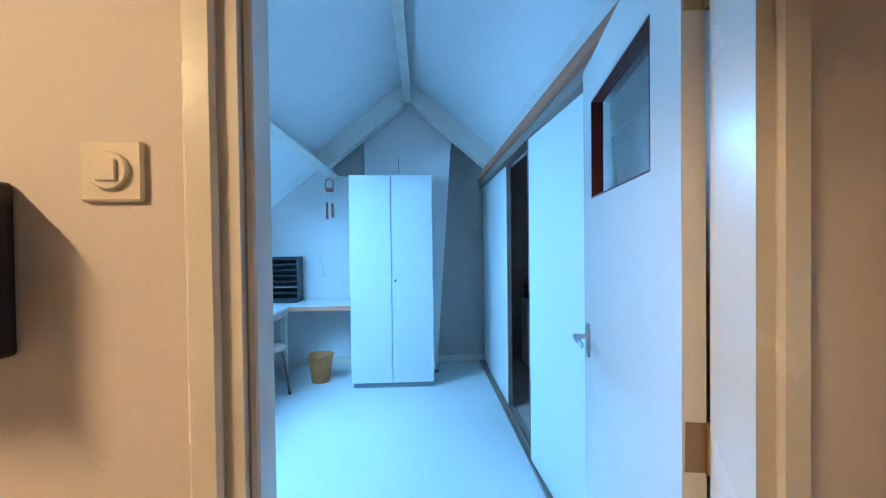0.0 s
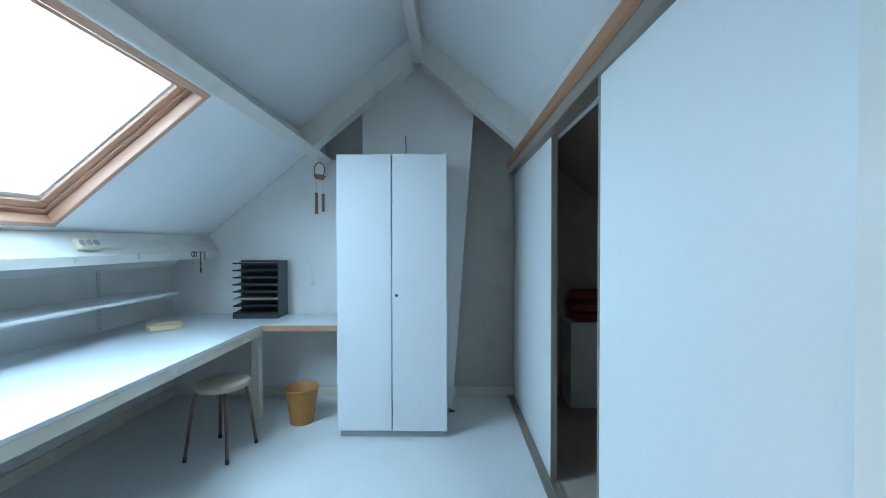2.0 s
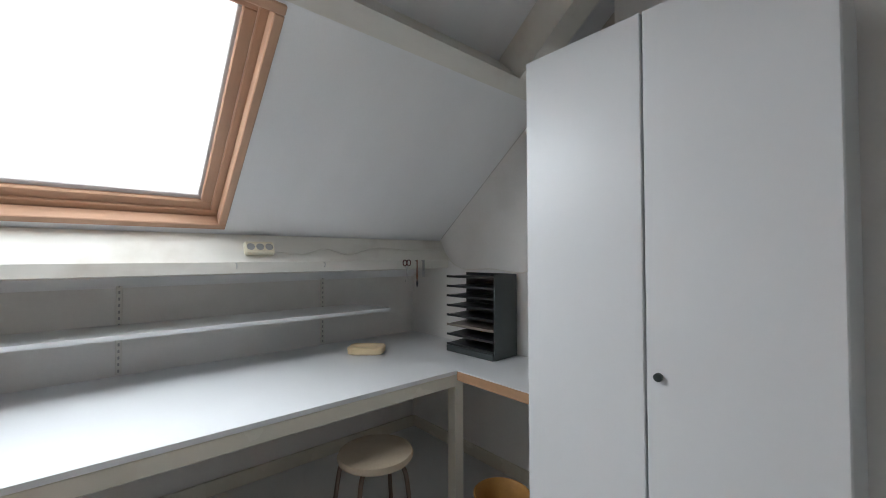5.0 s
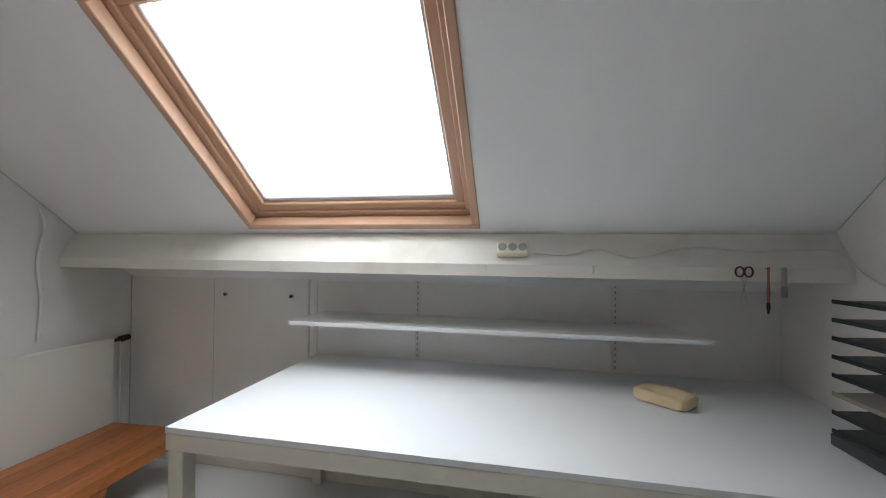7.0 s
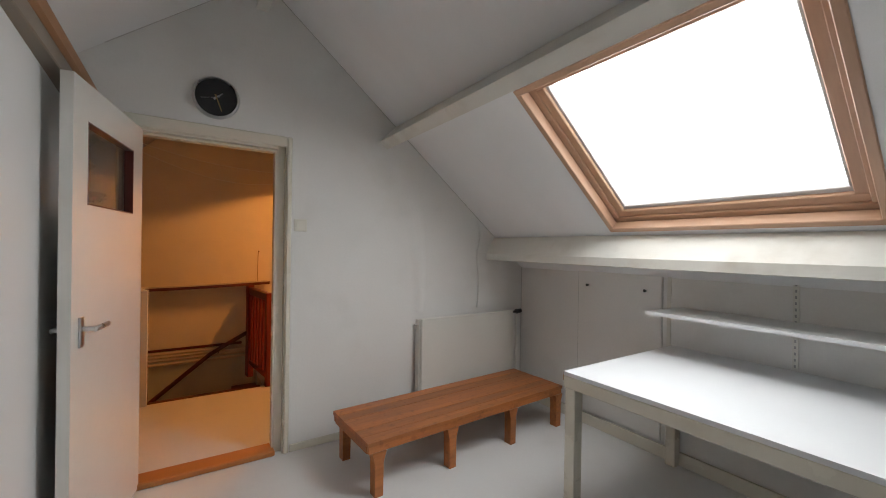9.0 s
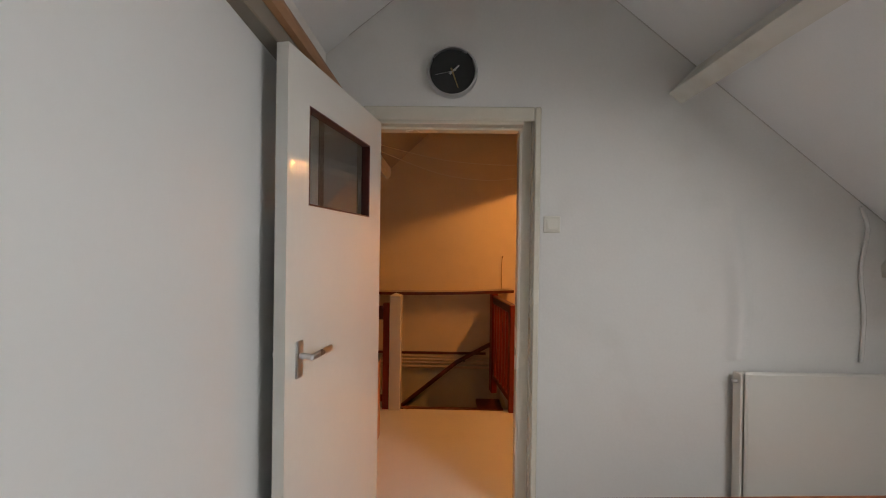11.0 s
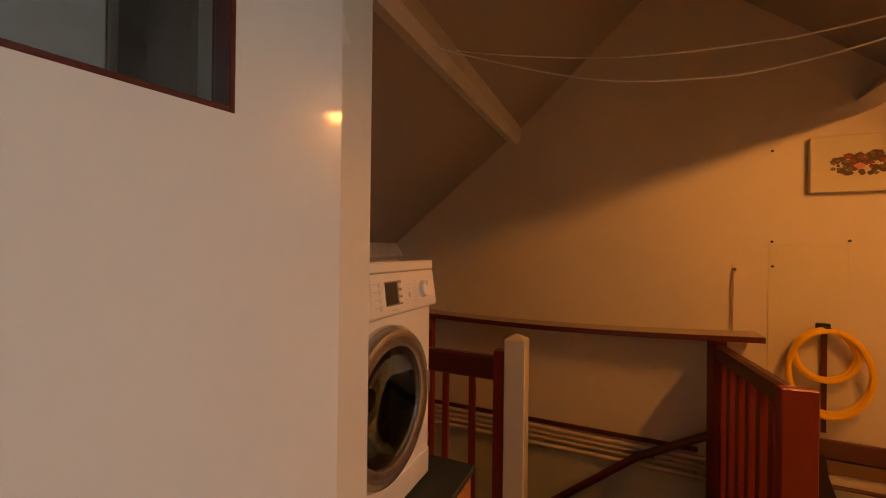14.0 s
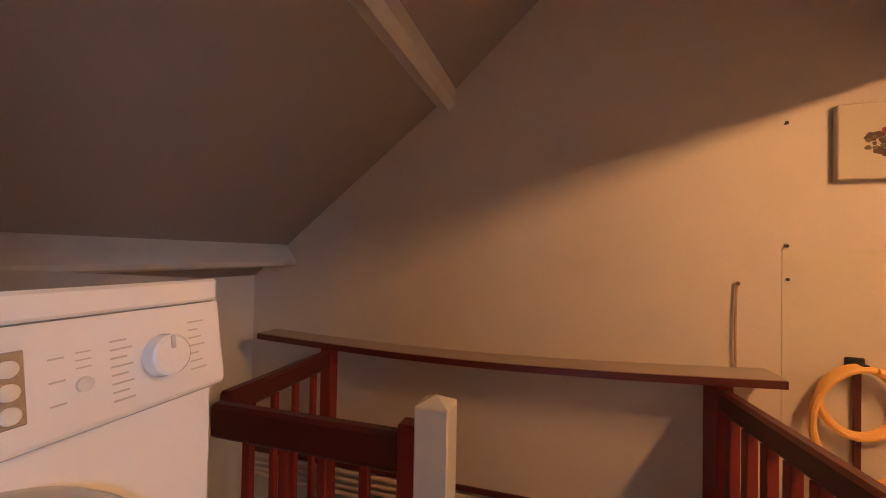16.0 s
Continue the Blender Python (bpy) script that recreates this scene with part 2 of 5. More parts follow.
def tube(bm, points, r, n=8, loop=False):
    """A bent round bar through the points."""
    pts = [Vector(p) for p in points]
    rings = []
    k = len(pts)
    for i, p in enumerate(pts):
        d = (pts[(i + 1) % k] - pts[i - 1]) if loop else (pts[min(i + 1, k - 1)] - pts[max(i - 1, 0)])
        q = d.to_track_quat("Z", "Y")
        rings.append([bm.verts.new(p + q @ Vector((r * math.cos(2 * math.pi * j / n), r * math.sin(2 * math.pi * j / n), 0))) for j in range(n)])
    fs = []
    for i in range(k if loop else k - 1):
        p, q = rings[i], rings[(i + 1) % k]
        off = min(range(n), key=lambda o: sum((p[j].co - q[(j + o) % n].co).length for j in range(n)))
        fs += [bm.faces.new((p[j], p[(j + 1) % n], q[(j + 1 + off) % n], q[(j + off) % n])) for j in range(n)]
    if not loop:
        fs += [bm.faces.new(rings[0]), bm.faces.new(rings[-1])]
    bmesh.ops.recalc_face_normals(bm, faces=fs)
    return bm


def smooth_path(points, steps=6):
    """Points of a soft curve through the given ones."""
    p = [Vector(q) for q in points]
    p = [2 * p[0] - p[1]] + p + [2 * p[-1] - p[-2]]
    out = []
    for i in range(1, len(p) - 2):
        for s in range(steps):
            t = s / steps
            out.append(0.5 * (2 * p[i] + (p[i + 1] - p[i - 1]) * t + (2 * p[i - 1] - 5 * p[i] + 4 * p[i + 1] - p[i + 2]) * t * t + (3 * p[i] - p[i - 1] - 3 * p[i + 1] + p[i + 2]) * t ** 3))
    return out + [p[-2]]


def mesh(name, bm, material, soft=False):
    me = bpy.data.meshes.new(name)
    bm.to_mesh(me)
    bm.free()
    me.materials.append(material)
    if soft:
        for p in me.polygons:
            p.use_smooth = True
        me.set_sharp_from_angle(angle=radians(40))
    return me


def setting(name, bm, material, label, category, soft=False):
    return tagged(new(name, mesh(name, bm, material, soft)), label, category, kind="structure")


def thing(name, at, label, category, turn=0, group=""):
    ob = new(name)
    ob.empty_display_size = 0.05
    ob.matrix_world = pose(*at, 0, 0, turn)
    return tagged(ob, label, category, group)


def part(name, bm, material, parent, label="", soft=False, at=None):
    ob = new(name, mesh(name, bm, material, soft))
    ob.parent = parent
    if at is not None:
        ob.matrix_basis = at
    return tagged(ob, label) if label else ob


def B(*a, **k):
    return box(bmesh.new(), *a, **k)


# ---- the large structure ----
NORTH, KNEE_W, KNEE_E, HALL_S, EDGE = 3.89, -2.05, 2.33, -2.243, -1.45


def roof_z(x):
    return RIDGE_Z - SLOPE * abs(x - RIDGE_X)


DOOR_X0, DOOR_X1, DOOR_Z = 0.145, 0.889, 2.005
setting("floor", box(bmesh.new(), -2.12, 2.45, 0.0, 4.01, -0.12, 0.0, 0), FLOOR, "white painted attic room floor with faint scuffs", "floor")
bm = bmesh.new()
box(bm, -2.15, 2.45, EDGE, -0.0, -0.12, 0.0, 0)
box(bm, -2.15, -0.06, HALL_S, EDGE, -0.12, 0.0, 0)
box(bm, 1.80, 2.45, HALL_S, EDGE, -0.12, 0.0, 0)
setting("floor_landing", bm, FLOOR, "pale painted landing floor round the stairwell", "floor")

gable = [(-2.15, 0), (DOOR_X0 - 0.05, 0), (DOOR_X0 - 0.05, DOOR_Z + 0.05), (DOOR_X1 + 0.05, DOOR_Z + 0.05), (DOOR_X1 + 0.05, 0), (2.42, 0), (2.42, roof_z(2.42)), (RIDGE_X, RIDGE_Z), (-2.15, roof_z(-2.15))]
setting("wall_south", prism(bmesh.new(), gable, "y", -0.06, 0.0), WALL, "white plastered gable wall with the door opening", "wall")
setting("wall_landing_north", prism(bmesh.new(), gable, "y", -0.12, -0.06), LANDINGWHITE, "cream painted landing wall beside the door", "wall")
full = [(-2.15, 0), (2.42, 0), (2.42, roof_z(2.42)), (RIDGE_X, RIDGE_Z), (-2.15, roof_z(-2.15))]
setting("wall_north", prism(bmesh.new(), full, "y", NORTH, NORTH + 0.12), WALL, "white plastered gable wall behind the wardrobe", "wall")
full_low = [(-2.15, 0.17), (3.3, 0.17), (3.3, 0.9), (1.25, 2.40), (RIDGE_X, RIDGE_Z + 0.1), (-2.15, roof_z(-2.15))]
setting("wall_landing_south", prism(bmesh.new(), full_low, "y", HALL_S, HALL_S - 0.12), HALLWALL, "cream gable wall over the stairs", "wall")
setting("wall_stair_south", box(bmesh.new(), -2.12, 3.3, HALL_S - 0.12, HALL_S, -2.7, 0.17, 0), LOWWALL, "grey green lower wall of the stairwell", "wall")
setting("wall_west", box(bmesh.new(), KNEE_W - 0.1, KNEE_W, HALL_S, NORTH, 0, 1.30, 0), WALL, "white knee wall under the roof slope", "wall")
setting("wall_east", box(bmesh.new(), KNEE_E, KNEE_E + 0.1, HALL_S, NORTH, 0, 1.45, 0), WALL, "white knee wall under the east slope", "wall")
# stairwell shaft
setting("wall_stair_north", box(bmesh.new(), -0.06, 3.3, EDGE, EDGE + 0.09, -2.7, -0.12, 0), LOWWALL, "painted stairwell wall below the landing", "wall")
setting("wall_stair_west", box(bmesh.new(), -0.16, -0.06, HALL_S, EDGE + 0.09, -2.7, -0.12, 0), LOWWALL, "painted end wall of the stairwell", "wall")
setting("wall_stair_east", box(bmesh.new(), 3.3, 3.4, HALL_S, EDGE + 0.09, -2.7, 0.0, 0), LOWWALL, "painted far wall at the foot of the stairs", "wall")
setting("floor_lower", box(bmesh.new(), -0.16, 3.4, HALL_S - 0.12, EDGE + 0.09, -2.8, -2.7, 0), FLOOR, "pale floor of the storey below", "floor")
setting("ceiling_lower", box(bmesh.new(), 2.45, 3.4, HALL_S, EDGE + 0.09, -0.12, 0.0, 0), CEIL, "white ceiling over the foot of the stairs", "ceiling")

# roof slopes
L_UP = (RIDGE_X + 1.67) / math.cos(ROOF)
SKY_S0, SKY_S1, SKY_Y0, SKY_Y1 = 0.0, 1.12, 1.205, 2.42
bm = bmesh.new()
for s0, s1, y0, y1 in ((-0.62, 0.0, -0.06, 4.01), (SKY_S1, L_UP + 0.10, -0.06, 4.01), (0.0, SKY_S1, -0.06, SKY_Y0), (0.0, SKY_S1, SKY_Y1, 4.01)):
    box(bm, s0, s1, y0, y1, 0, 0.12, 0)
bmesh.ops.transform(bm, matrix=WEST, verts=bm.verts)
setting("ceiling_west", bm, CEIL, "white boarded roof slope with a roof window", "ceiling")
# grey instead of white puts the shade above the lamp into the colour
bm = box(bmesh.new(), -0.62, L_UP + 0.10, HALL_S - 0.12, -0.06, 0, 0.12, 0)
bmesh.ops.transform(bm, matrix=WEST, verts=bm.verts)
setting("ceiling_landing_west", bm, HALLCEIL, "boarded roof slope over the landing lamp, greyed for shade", "ceiling")
bm = bmesh.new()
prism(bm, [(RIDGE_X, RIDGE_Z), (2.5, roof_z(2.5)), (2.5, roof_z(2.5) + 0.15), (RIDGE_X, RIDGE_Z + 0.15)], "y", -0.06, 4.01)
setting("ceiling_east", bm, CEIL, "white boarded roof slope over the closet", "ceiling")
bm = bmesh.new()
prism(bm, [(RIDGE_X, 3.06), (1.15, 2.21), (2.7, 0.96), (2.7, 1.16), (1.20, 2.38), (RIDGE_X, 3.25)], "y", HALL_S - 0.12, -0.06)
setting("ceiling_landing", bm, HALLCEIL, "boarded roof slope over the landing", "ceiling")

# knee beams: a tilted upper face over an upright lip
beam_w = [(-2.05, 1.25), (-1.615, 1.275), (-1.61, 1.33), (-1.70, 1.474), (-2.05, 1.40)]
setting("beam_knee_west", prism(bmesh.new(), beam_w, "y", 0.0, NORTH), BEAM, "off-white painted timber wall plate with a lip", "beam")
beam_e = [(2.33, 1.30), (2.05, 1.325), (2.045, 1.345), (2.125, 1.46), (2.33, 1.45)]
setting("beam_knee_landing", prism(bmesh.new(), beam_e, "y", HALL_S, -0.12), BEAM, "off-white painted timber wall plate of the landing", "beam")
# purlins and rafters
pur = [(-0.563, 2.165), (-0.708, 2.312), (-0.764, 2.285), (-0.627, 2.116)]
setting("beam_purlin_room", prism(bmesh.new(), pur, "y", 0.0, NORTH), BEAM, "off-white painted plank purlin carrying the roof slope", "beam")
setting("beam_purlin_landing_west", prism(bmesh.new(), pur, "y", HALL_S, -0.12), BEAM, "off-white painted plank purlin beside the landing lamp", "beam")
pe = [(1.165, 2.11), (1.25, 2.15), (1.20, 2.20), (1.135, 2.235), (1.135, 2.15)]
setting("beam_purlin_landing_east", prism(bmesh.new(), pe, "y", HALL_S + 0.004, -0.12), BEAM, "painted roof purlin over the washing machine", "beam")
ridge = [(RIDGE_X - 0.032, 2.868), (RIDGE_X + 0.040, 2.868), (RIDGE_X + 0.040, 3.04), (RIDGE_X - 0.032, 3.04)]
setting("beam_ridge_room", prism(bmesh.new(), ridge, "y", 0.0, 3.52), BEAM, "white painted ridge beam", "beam")
setting("beam_ridge_landing", prism(bmesh.new(), ridge, "y", HALL_S, -0.12), BEAM, "painted ridge beam over the landing", "beam")
for nm, q in (("beam_rafter_west", [(RIDGE_X - 0.034, 3.035), (-0.71, roof_z(-0.71)), (-0.572, 2.166), (RIDGE_X - 0.034, 2.806)]),
              ("beam_rafter_east", [(RIDGE_X + 0.042, 3.03), (1.18, roof_z(1.18)), (1.05, 2.165), (RIDGE_X + 0.042, 2.812)])):
    setting(nm, prism(bmesh.new(), q, "y", 3.40, 3.53), BEAM, "heavy white painted roof rafter", "beam")
# chimney breast, leaning edge on one side
setting("wall_chimney", prism(bmesh.new(), [(-0.220, 0), (0.530, 0), (0.712, 2.50), (0.722, roof_z(0.722) - 0.002), (RIDGE_X, RIDGE_Z - 0.002), (-0.220, roof_z(-0.220) - 0.002)], "y", 3.60, NORTH), WALL, "white plastered chimney breast with a leaning edge", "wall")
# the niches get a darker colour for the shade beside chimney and rafter
NICHESHADE = surface("niche_shade_grey", (0.50, 0.47, 0.425), 0.85, 0.10, 2.2, 60, 0.5, uneven=0.012, dirt=(0.27, 0.24, 0.21), dirt_amount=0.45)
setting("wall_niche_east", prism(bmesh.new(), [(0.535, 0.086), (1.088, 0.086), (1.088, roof_z(1.088) - 0.002), (0.725, roof_z(0.725) - 0.002)], "y", NORTH - 0.006, NORTH), NICHESHADE, "thin wall panel coloured grey for shade beside the chimney breast", "wall")
setting("wall_niche_west", prism(bmesh.new(), [(-0.60, 2.17), (-0.222, 2.12), (-0.222, roof_z(-0.222) - 0.002), (-0.63, roof_z(-0.63) - 0.002)], "y", NORTH - 0.006, NORTH), NICHESHADE, "thin wall panel coloured grey for shade behind the rafter", "wall")

# slightly darker strips along the joints of slopes, gable walls and knee wall
JOINTGREY = surface("greyish_joint", (0.63, 0.61, 0.585), 0.8, 0.2, 9, 60, 0.2)
for nm, y0, y1, xa, xb in (("trim_joint_south_west", 0.0, 0.004, -1.69, RIDGE_X), ("trim_joint_south_east", 0.0, 0.004, 1.02, RIDGE_X), ("trim_joint_north_west", NORTH - 0.004, NORTH, -1.69, -0.24)):
    q = [(xa, roof_z(xa)), (xb, roof_z(xb)), (xb, roof_z(xb) - 0.005), (xa, roof_z(xa) - 0.004)]
    setting(nm, prism(bmesh.new(), q, "y", y0, y1), JOINTGREY, "slightly darker strip along the joint of slope and gable wall", "trim")
setting("trim_joint_knee", box(bmesh.new(), KNEE_W, KNEE_W + 0.005, 0.0, NORTH, 1.238, 1.250, 0.001), JOINTGREY, "slightly darker strip under the wall plate", "trim")
setting("trim_joint_corner", box(bmesh.new(), KNEE_W, KNEE_W + 0.006, 0.0, 0.006, 0.05, 1.245, 0.001), JOINTGREY, "slightly darker strip in the corner of the knee wall", "trim")

# ---- roof window ----
BEAD = surface("pale_grey_glazing_bead", (0.60, 0.56, 0.55), 0.4, 0.06, 8, 60, 0.05)
win = thing("window_1", SKY_FOOT, "pine roof window, closed, bright overcast sky behind it", "roof window")
win.matrix_world = WEST
tagged(win, kind="structure")


def rect_frame(y0, y1, s0, s1, w, n0, n1, name, label="", along_y=PINE_ALONG_Y, along_x=PINE_ALONG_X):
    """Four mitre-free bars round an opening of the slope."""
    part(name, B(s0, s0 + w, y0, y1, n0, n1, b=0.004), along_y, win, label)
    part(name, B(s1 - w, s1, y0, y1, n0, n1, b=0.004), along_y, win, label)
    part(name, B(s0 + w, s1 - w, y0, y0 + w, n0, n1, b=0.004), along_x, win, label)
    part(name, B(s0 + w, s1 - w, y1 - w, y1, n0, n1, b=0.004), along_x, win, label)


rect_frame(SKY_Y0 - 0.012, SKY_Y1 + 0.012, SKY_S0 - 0.012, SKY_S1, 0.036, -0.012, 0.05, "trim", "pine trim strip")
rect_frame(SKY_Y0, SKY_Y1, SKY_S0, SKY_S1, 0.055, 0.052, 0.11, "lining")
rect_frame(SKY_Y0 + 0.05, SKY_Y1 - 0.05, SKY_S0 + 0.05, SKY_S1 - 0.03, 0.05, 0.065, 0.13, "sash")
rect_frame(SKY_Y0 + 0.085, SKY_Y1 - 0.085, SKY_S0 + 0.095, SKY_S1 - 0.06, 0.030, 0.084, 0.132, "glazing_bead", "pale grey glazing bead", BEAD, BEAD)
pane = part("pane", B(SKY_S0 + 0.10, SKY_S1 - 0.07, SKY_Y0 + 0.09, SKY_Y1 - 0.09, 0.113, 0.119, b=0), PANE, win)
pane.visible_shadow = False

# ---- door frame and door ----
fr = thing("door_frame", (0, 0, 0), "cream painted wooden door frame with worn edges", "door frame")
tagged(fr, kind="structure")
X0, X1, ZT = DOOR_X0, DOOR_X1, DOOR_Z
# the closing side is rebated for the leaf
bm = prism(bmesh.new(), [(X0 - 0.05, -0.125), (X0, -0.125), (X0, -0.046), (X0 - 0.044, -0.044), (X0 - 0.044, 0.004), (X0 - 0.05, 0.004)], "z", 0, ZT + 0.05)
part("jamb", bm, FRAMEPAINT, fr)
bm = prism(bmesh.new(), [(X1 + 0.05, -0.125), (X1, -0.125), (X1, -0.031), (X1 + 0.044, -0.029), (X1 + 0.044, 0.004), (X1 + 0.05, 0.004)], "z", 0, ZT + 0.05)
part("jamb", bm, FRAMEPAINT, fr)
part("head", B(X0 + 0.0005, X1 - 0.0005, -0.125, 0.004, ZT, ZT + 0.05, b=0.004), FRAMEPAINT, fr)
for a, b in ((X0 - 0.082, X0 - 0.050), (X1 + 0.050, X1 + 0.082)):
    part("architrave", B(a, b, 0.005, 0.02, 0, ZT + 0.083, b=0.006), FRAMEPAINT, fr)
for a, b in ((X0 - 0.068, X0 - 0.024), (X1 + 0.024, X1 + 0.074)):
    part("architrave", B(a, b, -0.142, -0.126, 0, ZT + 0.083, b=0.006), FRAMEPAINT, fr)
part("architrave", B(X0 - 0.050, X1 + 0.050, 0.005, 0.02, ZT + 0.014, ZT + 0.083, b=0.006), FRAMEPAINT, fr)
part("architrave", B(X0 - 0.024, X1 + 0.024, -0.142, -0.126, ZT + 0.024, ZT + 0.083, b=0.006), FRAMEPAINT, fr)
part("door_stop", B(X0, X0 + 0.014, -0.11, -0.045, 0.03, ZT, b=0.003), FRAMEPAINT, fr)
part("door_stop", B(X0 + 0.014, X1, -0.11, -0.045, ZT - 0.014, ZT, b=0.003), FRAMEPAINT, fr)
part("strike_plate", B(X0 - 0.0445, X0 - 0.042, -0.034, -0.014, 0.985, 1.045, b=0.001), BRASS, fr, "worn brass strike plate")
part("threshold", B(X0, X1, -0.125, 0.012, 0.0, 0.035, b=0.006), FLAPWOOD, fr, "orange brown wooden threshold")

LEAF_W, LEAF_H, LEAF_T = 0.786, 1.998, 0.04
door = thing("door_1", (0.857, 0.003, 0.012), "pale cream painted door standing open, small glazed pane", "door", turn=79.3)
tagged(door, kind="structure")
# leaf: local x along the width from the hinge, local y towards the opening's side
G0, G1, H0, H1 = 0.132, 0.662, 1.515, 1.848
bm = bmesh.new()
box(bm, -0.010, LEAF_W, -LEAF_T, 0, 0, H0, 0)
box(bm, -0.010, LEAF_W, -LEAF_T, 0, H1, LEAF_H, 0)
box(bm, -0.010, G0, -LEAF_T, 0, H0, H1, 0)
box(bm, G1, LEAF_W, -LEAF_T, 0, H0, H1, 0)
bmesh.ops.remove_doubles(bm, verts=bm.verts, dist=0.0005)
leaf = part("leaf", bm, GLOSS, door)
for args in ((G0, G0 + 0.006, -LEAF_T - 0.001, 0.001, H0, H1), (G1 - 0.006, G1, -LEAF_T - 0.001, 0.001, H0, H1),
             (G0 + 0.006, G1 - 0.006, -LEAF_T - 0.001, 0.001, H0, H0 + 0.006), (G0 + 0.006, G1 - 0.006, -LEAF_T - 0.001, 0.001, H1 - 0.006, H1)):
    part("bead", B(*args, b=0.001), DARKRED, leaf, "dark brown glazing reveal")
part("pane", B(G0 + 0.005, G1 - 0.005, -LEAF_T + 0.006, -LEAF_T + 0.010, H0 + 0.005, H1 - 0.005, b=0), SMOKED, leaf)
for side in (1, -1):
    y = 0.0 if side > 0 else -LEAF_T
    hp = part("handle_plate", B(0.694, 0.732, min(y, y + side * 0.008), max(y, y + side * 0.008), 0.955, 1.075, b=0.003), CHROME, leaf, "aluminium handle plate")
    bm = bmesh.new()
    out = 0.05 if side > 0 else 0.042
    rod(bm, (0.713, y + side * 0.006, 1.026), (0.713, y + side * out, 1.026), 0.010)
    box(bm, 0.582, 0.725, y + side * out - 0.007, y + side * out + 0.007, 1.014, 1.036, 0.006)
    part("handle", bm, CHROME, hp, "aluminium lever handle", soft=True)
for z in (0.22, 0.955, 1.77):
    bm = bmesh.new()
    rod(bm, (-0.014, -LEAF_T - 0.004, z), (-0.014, -LEAF_T - 0.004, z + 0.09), 0.007)
    box(bm, -0.0125, -0.0105, -LEAF_T, -0.004, z, z + 0.09, 0.0005)
    part("hinge", bm, BRASS, leaf, "worn brass butt hinge", soft=True)

# ---- closet front with sliding doors ----
setting("closet_header", prism(bmesh.new(), [(1.045, 2.086), (1.030, 2.096), (1.026, 2.130), (1.034, 2.154), (1.055, 2.164), (1.133, 2.164), (1.133, 2.086)], "y", 0.002, NORTH - 0.002), HEADER, "brown unpainted timber over the sliding doors", "trim")
setting("closet_track_top", box(bmesh.new(), 1.045, 1.13, 0.002, NORTH - 0.002, 2.02, 2.085, 0.004), TAUPE, "taupe wooden rail over the sliding doors", "trim")
setting("wall_closet_top", prism(bmesh.new(), [(1.134, 2.02), (1.158, 2.02), (1.158, roof_z(1.158) + 0.01), (1.134, roof_z(1.134) + 0.01)], "y", 0.002, NORTH - 0.002), WALL, "white boarding above the sliding doors", "wall")
bm = bmesh.new()
box(bm, 1.04, 1.135, 0.002, NORTH - 0.002, 0.0, 0.010, 0.002)
for x in (1.04, 1.084, 1.129):
    box(bm, x, x + 0.006, 0.002, NORTH - 0.002, 0.010, 0.022, 0.001)
setting("closet_track_floor", bm, TAUPE, "dark grooved floor track of the sliding doors", "trim")
for nm, x, y0, y1, lean in (("sliding_door", 1.094, 2.565, 3.88, 0.0), ("sliding_door", 1.124, 0.12, 1.76, 2.4)):
    sd = thing(nm, (x, y0, 0.014), "tall white board sliding door, closet left ajar", "sliding door", turn=lean, group="closet doors")
    part("board", B(0, 0.03, 0.012, y1 - y0 - 0.012, 0.0, 2.006, b=0.003), PANEL, sd)
    part("edge_strip", B(-0.003, 0.033, 0, 0.012, 0.0, 2.006, b=0.002), TAUPE, sd, "taupe edge strip")
    part("edge_strip", B(-0.003, 0.033, y1 - y0 - 0.012, y1 - y0, 0.0, 2.006, b=0.002), TAUPE, sd, "taupe edge strip")

# ---- wardrobe ----
W0, W1, WF, WB = -0.299, 0.487, 3.088, 3.588
wd = thing("wardrobe", (W0, WF, 0), "tall white two-door wardrobe on a grey plinth", "wardrobe")
ww, wdp, wh = W1 - W0, WB - WF, 2.035
bm = bmesh.new()
box(bm, 0, 0.018, 0.022, wdp, 0.06, wh, 0.002)
box(bm, ww - 0.018, ww, 0.022, wdp, 0.06, wh, 0.002)
box(bm, 0.018, ww - 0.018, 0.022, wdp, wh - 0.018, wh, 0.002)
box(bm, 0.018, ww - 0.018, 0.022, wdp, 0.06, 0.078, 0.002)
box(bm, 0.018, ww - 0.018, wdp - 0.008, wdp, 0.078, wh - 0.018, 0)
part("body", bm, PANEL, wd)
part("plinth", B(0.015, ww - 0.015, 0.03, wdp, 0.0, 0.06, b=0.002), surface("grey_plinth", (0.4, 0.42, 0.45), 0.5, 0.04, 3, 60, 0.03), wd, "grey plinth board")
d1 = part("door", B(0.0, ww / 2 - 0.003, 0.0, 0.02, 0.055, wh, b=0.003), LAMINATE, wd)
d2 = part("door", B(ww / 2 + 0.003, ww, 0.0, 0.02, 0.055, wh, b=0.003), LAMINATE, wd)
bm = bmesh.new()
rod(bm, (ww / 2 + 0.035, 0.0, 1.03), (ww / 2 + 0.035, -0.012, 1.03), 0.011, n=20)
part("lock", bm, DARKGREY, d2, "small round metal lock", soft=True)

